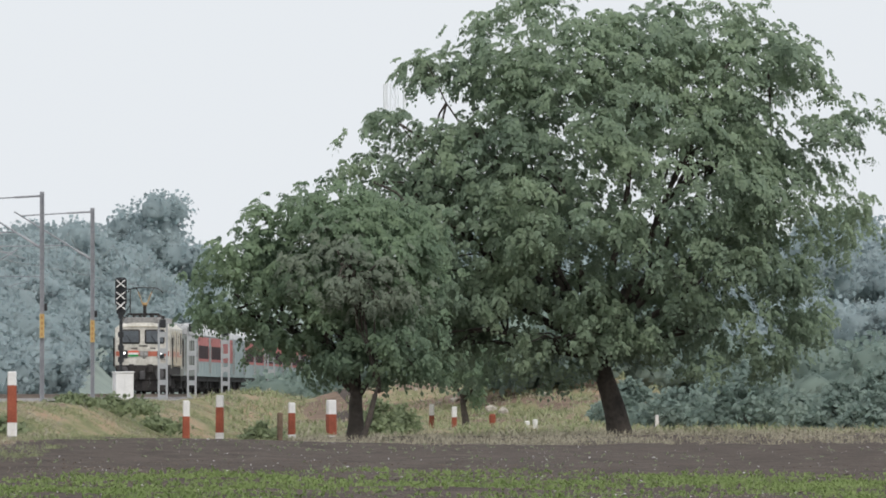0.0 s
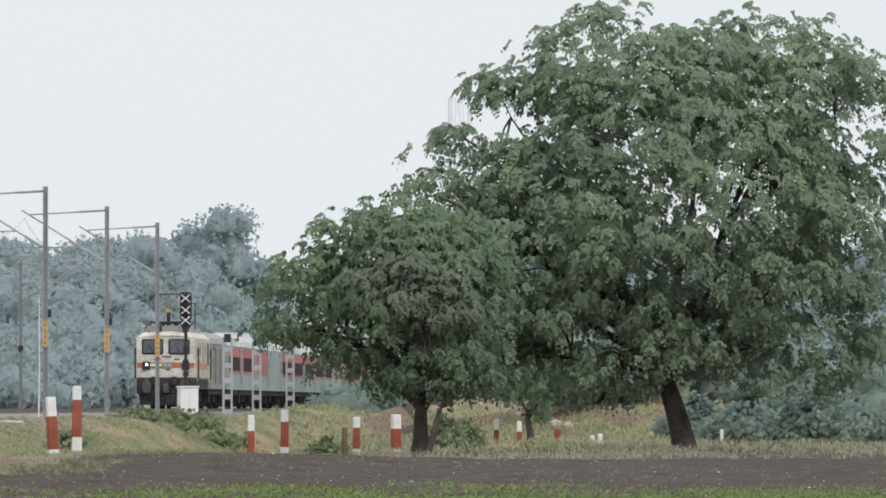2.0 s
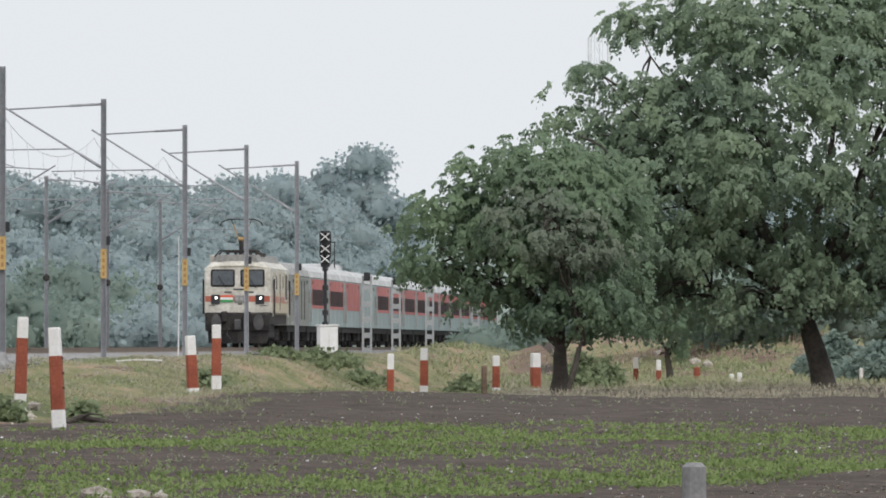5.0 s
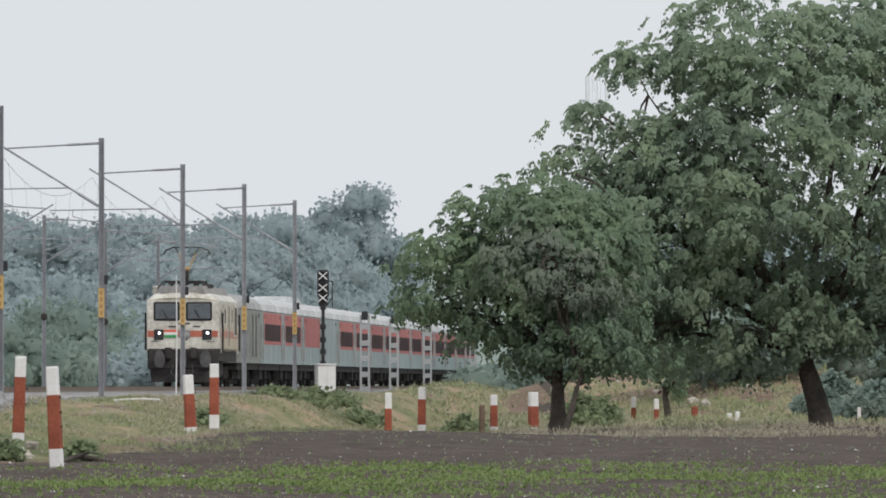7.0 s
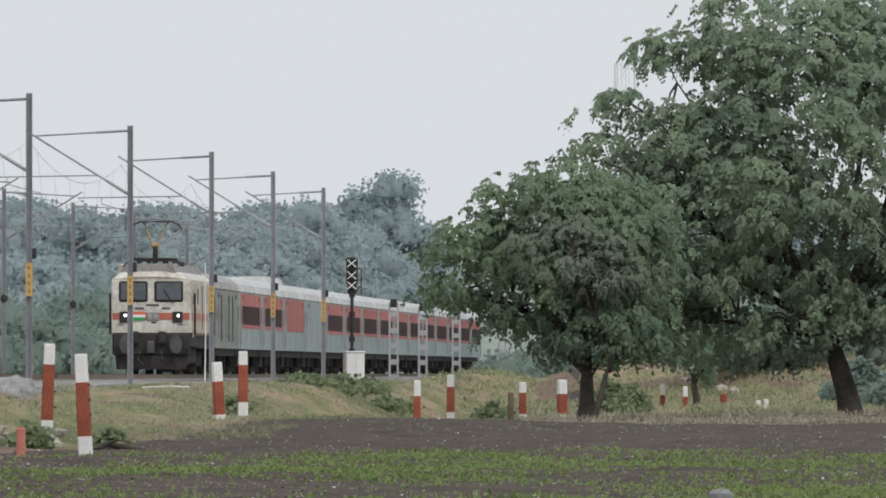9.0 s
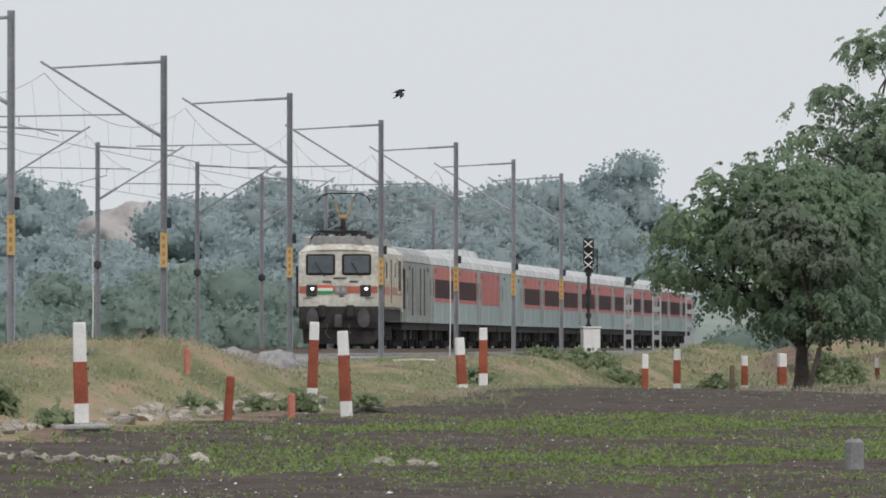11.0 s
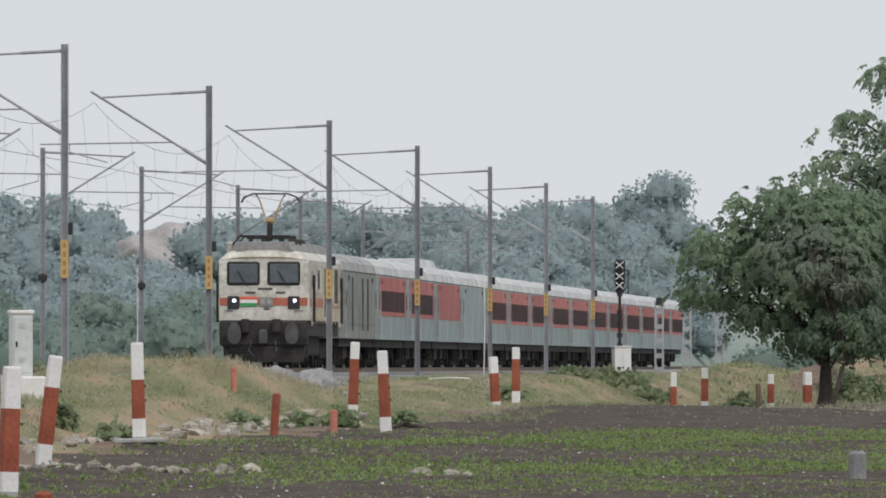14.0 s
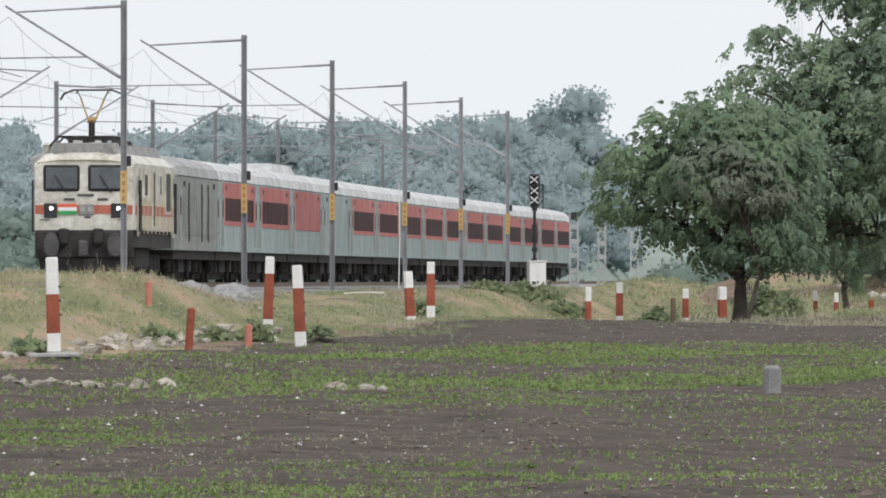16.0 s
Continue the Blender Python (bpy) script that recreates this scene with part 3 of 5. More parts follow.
def build_loco():
    root = thing("electric_locomotive", "cream electric locomotive with brick-red stripe and raised pantograph", "locomotive")
    L = 20.4
    H, Z0, Z1 = 1.56, 1.36, 3.42
    lower = Mesh()
    rings = []
    for y, k, dz in [(0.0, 0.955, -0.14), (0.1, 0.985, -0.06), (0.5, 1.0, 0), (L - 0.5, 1.0, 0), (L - 0.1, 0.985, -0.06), (L, 0.955, -0.14)]:
        rings.append(body_ring(y, H * k, Z0, Z1 + dz, 0.8, 0.42 + dz))
    lower.loft(rings)
    body = part("body", lower, [M_CREAM], root, "soiled cream painted body")
    for sx in (-1, 1):
        m = Mesh()
        m.box(sx * (H + 0.006), L / 2, 1.85, 0.02, L - 1.6, 0.9)
        part("side_panel", m, M_BUFF, root, "buff lower side with louvres")
        m = Mesh()
        m.box(sx * (H + 0.014), L / 2, 1.98, 0.02, L - 0.9, 0.3)
        part("side_stripe", m, M_STRIPE, root, "brick-red side stripe")
        for y in (1.35, L - 1.35):
            m = Mesh()
            m.box(sx * (H + 0.02), y, 2.2, 0.03, 0.62, 1.95, 0.01)
            d = part("cab_door", m, M_CREAM, root)
            m = Mesh()
            m.box(sx * (H + 0.04), y, 2.75, 0.02, 0.4, 0.6, 0.008)
            part("door_window", m, M_GLASS, d)
            for dy in (-0.42, 0.42):
                m = Mesh()
                m.tube([(sx * (H + 0.09), y + dy, 1.3), (sx * (H + 0.09), y + dy, 2.9)], 0.025, 6)
                part("handrail", m, M_UNDER, root)
        for y, w, z0, z1 in ((5.0, 1.3, 2.45, 3.1), (9.0, 0.7, 1.5, 3.2), (12.4, 0.5, 2.5, 3.1), (16.2, 2.2, 2.0, 3.2)):
            m = Mesh()
            m.box(sx * (H + 0.022), y, (z0 + z1) / 2, 0.04, w + 0.3, z1 - z0 + 0.2, 0.015)
            fr = part("louvre_frame", m, M_CREAM, root, "cream ventilation louvre frame")
            m = Mesh()
            m.box(sx * (H + 0.036), y, (z0 + z1) / 2, 0.02, w, z1 - z0)
            part("louvre_opening", m, M_GRILLE, fr, "dark louvre opening")
            for j in range(int((z1 - z0) / 0.14)):
                m = Mesh()
                m.box(sx * (H + 0.052), y, z0 + 0.08 + j * 0.14, 0.03, w * 0.96, 0.03)
                part("slat", m, M_GRILLE, fr)
        for k in range(9):
            m = Mesh()
            m.box(sx * (H + 0.02), 2.4 + k * 1.95, 2.28, 0.03, 0.06, 2.0)
            part("side_rib", m, M_BUFF, root)
    # cab front
    m = Mesh()
    for x0, x1 in ((-1.25, -0.13), (0.13, 1.25)):
        plate(m, x0, x1, 2.55, 3.36, 0.0, 0.08, 0.06)
    part("windscreen_surround", m, M_UNDER, root, "dark rubber windscreen frames")
    for x0, x1 in ((-1.2, -0.18), (0.18, 1.2)):
        m = Mesh()
        plate(m, x0, x1, 2.6, 3.31, -0.02, 0.08, 0.05)
        part("windscreen", m, M_GLASS, root, "dark tinted windscreen")
        m = Mesh()
        m.tube([((x0 + x1) / 2 + 0.15, -0.1, 2.5), ((x0 + x1) / 2 - 0.2, -0.09, 3.05)], 0.018, 5)
        part("wiper", m, M_BLACK, root)
    m = Mesh()
    plate(m, -1.5, 1.5, 1.86, 2.13, -0.005, 0.03)
    part("front_stripe", m, M_STRIPE, root, "brick-red front stripe")
    for sx in (-1.03, 1.03):
        m = Mesh()
        plate(m, sx - 0.2, sx + 0.2, 1.74, 2.18, -0.025, 0.05, 0.02)
        h = part("headlight_housing", m, M_BLACK, root)
        m = Mesh()
        m.tube([(sx + 0.03, -0.05, 2.03), (sx + 0.03, -0.075, 2.03)], 0.056, 14)
        part("headlight", m, M_LAMP, h, "lit round headlight")
    m = Mesh()
    plate(m, -0.80, -0.22, 2.06, 2.17, -0.03, 0.03)
    f = part("flag_panel", m, M_SAFFRON, root, "tricolour painted panel")
    m = Mesh()
    plate(m, -0.80, -0.22, 1.95, 2.06, -0.03, 0.03)
    part("flag_middle_band", m, M_WHITE, f)
    m = Mesh()
    plate(m, -0.80, -0.22, 1.84, 1.95, -0.03, 0.03)
    part("flag_lower_band", m, M_GREEN, f)
    for x0, x1, z in ((-0.62, -0.28, 2.27), (0.42, 0.74, 2.27), (-0.2, 0.3, 2.4), (0.02, 0.2, 1.72)):
        m = Mesh()
        plate(m, x0, x1, z, z + 0.07, -0.012, 0.02)
        part("lettering_bar", m, M_GRILLE, root, "dark plain bar of painted lettering")
    for x0 in (-1.35, 1.05):
        m = Mesh()
        m.tube([(x0, -0.06, 1.68), (x0 + 0.3, -0.06, 1.68)], 0.018, 5)
        part("grab_rail", m, M_STEEL, root)
    m = Mesh()
    m.tube([(-1.45, 0.04, 3.42), (-0.7, -0.03, 3.52), (0.7, -0.03, 3.52), (1.45, 0.04, 3.42)], 0.022, 5)
    part("rain_gutter", m, M_BUFF, root)
    m = Mesh()
    plate(m, -0.16, 0.32, 1.82, 2.16, -0.03, 0.04, 0.02)
    nb = part("number_board", m, M_ROOFG, root, "dark number board with unreadable plain bars")
    m = Mesh()
    for k in range(2):
        m.tube([(-0.03 + k * 0.22, -0.05, 2.0), (-0.03 + k * 0.22, -0.065, 2.0)], 0.075, 10)
    part("marker_lamp", m, M_CONC, nb)
    m = Mesh()
    for sx in (-0.62, 0.45):
        m = Mesh()
        m.box(sx, -0.12, 1.24, 0.3, 0.26, 0.34, 0.04)
        part("front_step", m, M_UNDER, root)
    m = Mesh()
    m.box(0, 0.2, 1.05, 3.02, 0.5, 0.6, 0.06)
    m.box(0, L / 2, 1.2, 2.9, L - 0.6, 0.36)
    part("buffer_beam", m, M_UNDER, root)
    for sx in (-0.98, 0.98):
        m = Mesh()
        m.tube([(sx, 0.1, 1.06), (sx, -0.35, 1.06)], 0.13, 10)
        m.tube([(sx, -0.35, 1.06), (sx, -0.42, 1.06)], 0.235, 16)
        part("buffer", m, M_STEEL, root)
    m = Mesh()
    m.box(0, -0.25, 0.98, 0.3, 0.55, 0.34, 0.05)
    m.tube([(0.4, -0.1, 0.9), (0.45, -0.25, 0.6), (0.3, -0.2, 0.4)], 0.03, 6)
    m.tube([(-0.4, -0.1, 0.9), (-0.5, -0.25, 0.6), (-0.3, -0.2, 0.4)], 0.03, 6)
    part("coupler", m, M_STEEL, root)
    m = Mesh()
    m.loft([[(-1.35, 0.25, 0.2), (0, -0.15, 0.2), (1.35, 0.25, 0.2), (1.35, 0.45, 0.2), (-1.35, 0.45, 0.2)],
            [(-1.4, 0.15, 0.75), (0, -0.1, 0.75), (1.4, 0.15, 0.75), (1.4, 0.45, 0.75), (-1.4, 0.45, 0.75)]])
    part("cattle_guard", m, M_UNDER, root)
    m = Mesh()
    m.box(0, L / 2, 0.75, 2.3, 7.0, 0.65, 0.08)
    m.box(0, L / 2, 0.6, 1.3, L - 0.8, 0.7)
    part("transformer_tank", m, M_UNDER, root)
    bogie(root, 3.9, 3, 1.85, 4.9)
    bogie(root, L - 3.9, 3, 1.85, 4.9)
    # roof
    m = Mesh()
    rings = []
    for y, k in ((0.25, 0.8), (0.7, 1.0), (L - 0.7, 1.0), (L - 0.25, 0.8)):
        rings.append([(-1.18 * k, y, 3.62), (-1.0 * k, y, 3.95 + 0.1 * k), (1.0 * k, y, 3.95 + 0.1 * k), (1.18 * k, y, 3.62)])
    m.loft(rings)
    roof = part("roof_hatch", m, M_ROOFG, root, "grey roof hatches")
    for y in (0.75, 3.2):
        m = Mesh()
        m.tube([(-1.1, y, 3.95), (-0.85, y, 4.24), (0.85, y, 4.24), (1.1, y, 3.95)], 0.04, 6)
        part("roof_rail", m, M_UNDER, root)
    for x, y in ((-0.55, 2.0), (0.0, 2.6), (0.5, 2.2), (0.35, 4.2), (-0.3, 5.0), (0.7, 6.0)):
        m = Mesh()
        m.tube([(x, y, 3.95), (x, y, 4.05), (x, y, 4.06), (x, y, 4.28)], [0.13, 0.13, 0.08, 0.08], 8)
        part("insulator", m, M_UNDER, root)
    m = Mesh()
    m.tube([(-1.2, 1.0, 3.7), (-1.2, 1.0, 3.98)], 0.13, 10)
    m.tube([(-1.2, 1.0, 3.98), (-1.2, 1.0, 4.05)], [0.18, 0.05], 10)
    part("roof_horn", m, M_CREAM, root)
    for k in range(9):
        m = Mesh()
        m.box(0.9, 1.2 + k * 0.7, 4.02, 0.25, 0.4, 0.26, 0.04)
        part("roof_box", m, M_UNDER, root)
    # raised pantograph near the front
    py = 3.6
    pan = Mesh()
    pan.box(0.0, py, 4.2, 1.5, 1.6, 0.08)
    pan.tube([(0.0, py, 4.1), (0.0, py, 4.75)], 0.1, 8)
    base = part("pantograph", pan, M_UNDER, root, "raised ochre pantograph")
    m = Mesh()
    m.tube([(-0.08, py, 4.7), (-0.38, py + 0.5, 5.5)], 0.03, 6)
    m.tube([(0.08, py, 4.7), (0.38, py + 0.5, 5.5)], 0.03, 6)
    m.tube([(-0.12, py, 4.78), (0.12, py, 4.78)], 0.11, 8)
    part("pantograph_arm", m, M_GOLD, base)
    m = Mesh()
    for dy in (0.3, 0.65):
        m.tube([(-1.0, py + dy, 5.42), (-0.9, py + dy, 5.6), (-0.6, py + dy, 5.72), (0.6, py + dy, 5.72), (0.9, py + dy, 5.6), (1.0, py + dy, 5.42)], 0.03, 6)
    m.tube([(-0.38, py + 0.5, 5.5), (-0.5, py + 0.5, 5.72)], 0.02, 5)
    m.tube([(0.38, py + 0.5, 5.5), (0.5, py + 0.5, 5.72)], 0.02, 5)
    m.tube([(-0.5, py + 0.3, 5.64), (-0.5, py + 0.65, 5.64)], 0.02, 5)
    m.tube([(0.5, py + 0.3, 5.64), (0.5, py + 0.65, 5.64)], 0.02, 5)
    part("collector_bow", m, M_UNDER, base)
    for o in root.children_recursive:  # the body rides high on its springs
        for v in o.data.vertices:
            v.co.z += 0.27 * min(1.0, max(0.0, (v.co.z - 0.9) / 0.4))
    return root


COACH = 23.5
M_POWER = material("grimy_grey_green_side", (0.17, 0.18, 0.165), (0.31, 0.32, 0.295), 0.6, 0.7, bump=0.05, spec=0.2)
M_SOOT = material("sooty_grey_roof", (0.24, 0.24, 0.235), (0.42, 0.415, 0.41), 0.5, 0.7, bump=0.05)


def build_coach(kind):
    label = {"power": "plain grey generator coach with louvred side", "pantry": "red and grey pantry coach with raised roof box",
             "staff": "plain grey coach with faded panels",
             "sleeper": "red and grey air-conditioned coach with dark windows"}[kind]
    root = thing("railway_coach", label, "railway coach", "coaches of the train")
    L, H, Z0, Z1 = COACH, 1.62, 1.06, 3.42
    m = Mesh()
    m.loft([body_ring(y, H * k, Z0, Z1, 0.75, 0.74 * k) for y, k in ((0.0, 0.92), (0.12, 0.985), (0.5, 1.0), (L - 0.5, 1.0), (L - 0.12, 0.985), (L, 0.92))])
    part("body", m, M_POWER if kind == "power" else M_COACHG, root, "grey painted steel body")
    m = Mesh()
    rings = []
    for y, k in ((0.02, 0.92), (0.14, 0.99), (0.5, 1.004), (L - 0.5, 1.004), (L - 0.14, 0.99), (L - 0.02, 0.92)):
        rg = []
        for j in range(11):
            ang = math.pi * (1 - j / 10)
            rg.append((H * k * 1.006 * math.cos(ang), y, Z1 + 0.06 + (0.725 * k) * max(math.sin(ang), 0.0) ** 0.75))
        rings.append(rg)
    m.loft(rings, cap=False, closed=False)
    part("roof", m, M_SOOT if kind == "power" else M_ROOFW, root, "dull silver arched roof")
    for y in (2.2, 8.0, 15.0, 21.0) if kind != "power" else (3.0, 4.0, 5.0, 19.0):
        m = Mesh()
        rg = []
        for j in range(9):
            ang = math.pi * (0.92 - 0.84 * j / 8)
            rg.append((H * 1.015 * math.cos(ang), Z1 + 0.07 + 0.745 * math.sin(ang) ** 0.75))
        m.loft([[(x, y + dy, z) for x, z in rg] for dy in (-0.06, 0.06)], cap=False, closed=False)
        part("roof_rib", m, M_UNDER if kind == "power" else M_COACHG, root)
    for sx in (-1, 1):
        if kind not in ("power", "staff"):
            m = Mesh()
            m.box(sx * (H + 0.004), L / 2, 2.68, 0.02, L - 2.6, 1.46)
            part("red_band", m, M_COACHR, root, "faded red window band")
            count, w, y0 = (0 if kind in ("pantry", "staff") else 9), 1.72, 2.7
            for k in range(count):
                y = y0 + (k + 0.5) * (L - 2 * y0) / 9
                m = Mesh()
                m.box(sx * (H + 0.014), y, 2.5, 0.02, w, 0.78, 0.006)
                part("window", m, M_WIN, root, "dark tinted window")
        else:
            for k in range(5 if kind == "power" else 0):
                m = Mesh()
                y = 4.0 + k * 3.6
                m.box(sx * (H + 0.012), y, 2.2, 0.03, 2.2, 1.3, 0.01)
                for j in range(7):
                    m.box(sx * (H + 0.03), y, 1.65 + j * 0.18, 0.02, 2.1, 0.05)
                part("louvre", m, M_POWER, root)
                if k not in (0, 2, 3):
                    continue
                m = Mesh()
                m.box(sx * (H + 0.03), y + 1.8, 2.3, 0.03, 0.3, 1.9)
                part("door_slot", m, M_GRILLE, root, "dark sliding-door slot")
        for y in (1.15, L - 1.15):
            m = Mesh()
            m.box(sx * (H + 0.006), y, 2.05, 0.03, 0.8, 1.95, 0.01)
            d = part("door", m, M_COACHG, root)
            m = Mesh()
            m.box(sx * (H + 0.024), y, 2.5, 0.02, 0.45, 0.6, 0.006)
            part("door_window", m, M_WIN, d)
            for dy in (-0.52, 0.52):
                m = Mesh()
                m.tube([(sx * (H + 0.03), y + dy, 1.25), (sx * (H + 0.03), y + dy, 2.9)], 0.016, 5)
                part("handrail", m, M_CONC, root, "pale grab rail")
        for y in (3.4, L - 3.4):
            m = Mesh()
            m.box(sx * (H + 0.018), y, 3.22, 0.02, 0.8, 0.16)
            part("destination_board", m, M_BLACK, root, "small dark destination board")
    for y in (-0.28, L + 0.02):
        m = Mesh()
        m.box(0, y + 0.13, 2.2, 1.1, 0.26, 2.3, 0.05)
        part("gangway_bellows", m, M_UNDER, root)
    m = Mesh()
    m.box(0, L / 2, 0.92, 2.9, L - 0.4, 0.3)
    m.box(0, L / 2, 0.47, 1.3, L + 0.3, 0.74)
    m.box(0.5, L / 2 - 3.0, 0.6, 1.4, 3.0, 0.55, 0.05)
    m.box(-0.4, L / 2 + 2.4, 0.58, 1.6, 2.4, 0.6, 0.05)
    m.box(1.0, L / 2 + 0.2, 0.6, 0.6, 1.2, 0.5, 0.05)
    part("underframe", m, M_UNDER, root)
    for y in (4.3, L - 4.3):
        bogie(root, y, 2, 2.56, 3.6)
    if kind == "pantry":
        m = Mesh()
        m.loft([[(-1.0, y, 3.9), (-0.8, y, 4.1 + h), (0.8, y, 4.1 + h), (1.0, y, 3.9)] for y, h in ((0.5, 0.0), (1.6, 0.33), (15.0, 0.33), (17.5, 0.0))])
        part("roof_unit", m, M_ROOFW, root, "raised roof ventilation box")
    return root


loco = build_loco()
coach = build_coach("sleeper")
coaches = [build_coach("power"), coach]
for k in range(2, 16):
    coaches.append(build_coach({3: "pantry", 4: "staff"}[k]) if k in (3, 4) else copy_thing(coach, pose(0, 0, 0)))

# ---- boundary posts ----


def build_post(x, y, h, w, lean, bands, label, foot=False):
    z = float(ground_z(x, y))
    root = thing("boundary_post", label, "boundary post", "boundary posts", pose(x, y, z, 0.4 * lean, lean, random.uniform(-20, 20)))
    base, mid = bands
    cuts = [(-0.2, base * 0.25, M_CONC, "footing"), (base * 0.25, base, M_WHITE, "white_base"), (base, mid, M_RED, "red_band"), (mid, 1.0, M_WHITE, "white_top")]
    for a, b, mat, name in cuts:
        if b - a < 0.01:
            continue
        m = Mesh()
        k = 1 - 0.12 * max(a, 0), 1 - 0.12 * b
        z0, z1 = a * h if a > 0 else a, b * h
        rings = []
        bev = w * 0.1
        top = mat is M_WHITE and b == 1.0
        for zz, kk in ((z0, k[0]), (z1 - (0.03 if top else 0), k[1])) + (((z1, k[1] * 0.88),) if top else ()):
            q = w / 2 * kk
            rings.append([(sx * q - ex * bev, sy * q - ey * bev, zz) for sx, sy, ex, ey in
                          ((-1, -1, -1, 0), (1, -1, 1, 0), (1, -1, 0, -1), (1, 1, 0, 1), (1, 1, 1, 0), (-1, 1, -1, 0), (-1, 1, 0, 1), (-1, -1, 0, -1))])
        m.loft(rings)
        part(name, m, mat, root)
    if y < 420:
        for k in range(3):
            m = Mesh()
            m.tube([(w * 0.42, -w * 0.3, h * (0.42 + 0.14 * k)), (w * 0.62, -w * 0.35, h * (0.43 + 0.14 * k)), (w * 0.6, -w * 0.35, h * (0.41 + 0.14 * k))], 0.012, 5)
            part("wire_staple", m, M_UNDER, root)
    if foot:
        m = Mesh()
        m.box(0, 0, 0.03, 0.85, 0.8, 0.1, 0.03)
        part("footing_slab", m, M_CONC, root)
    return root


RW = "weathered concrete boundary post painted red and white"
POSTS = [  # x, y, height, width, lean, base share, red up to
    (-5.78, 193, 1.75, 0.25, 2.0, 0.2, 0.68), (-5.9, 214, 1.72, 0.22, 6.5, 0.24, 0.73), (-5.22, 250, 1.72, 0.23, -1.5, 0.24, 0.63),
    (-1.18, 300, 1.76, 0.22, -3.0, 0.22, 0.73), (-2.02, 322, 1.98, 0.23, 2.0, 0.3, 0.81),
    (2.05, 412, 1.68, 0.24, 0.0, 0.26, 0.8), (1.44, 400, 1.42, 0.25, -3.0, 0.13, 0.68),
    (10.2, 569, 1.68, 0.28, 0.4, 0.22, 0.75), (8.6, 545, 1.4, 0.25, 0.5, 0.03, 0.62), (13.3, 592, 1.38, 0.27, 0.0, 0.15, 0.72), (15.24, 610, 1.42, 0.36, 0.0, 0.06, 0.62),
    (-4.87, 150, 1.52, 0.26, 1.0, 0.05, 0.74)]
for x, y, h, w, lean, base, mid in POSTS:
    build_post(x, y, h, w, lean, (base, mid), RW, foot=abs(y - 250) < 1)


def build_small_post(x, y, h, w, mat, label, lean=0.0):
    z = float(ground_z(x, y))
    m = Mesh()
    m.box(0, 0, h / 2 - 0.05, w, w, h + 0.1, w * 0.2)
    ob = part("marker_post", m, mat, None, at=pose(x, y, z, 0, lean, 10))
    tagged(ob, label, "marker post", "small marker posts")


build_small_post(-3.57, 130, 0.68, 0.15, M_RED, "short red painted concrete post in the field")
build_small_post(-4.75, 330, 0.56, 0.13, M_PINK, "short faded pink concrete marker post")
build_small_post(-3.38, 290, 0.86, 0.15, M_RED, "short leaning red marker post", 4)
build_small_post(-2.26, 300, 0.5, 0.14, M_PINK, "short faded pink concrete marker post")
build_small_post(6.11, 215, 0.46, 0.24, M_STONEG, "squat grey concrete survey stone in the field")

# ---- trees ----


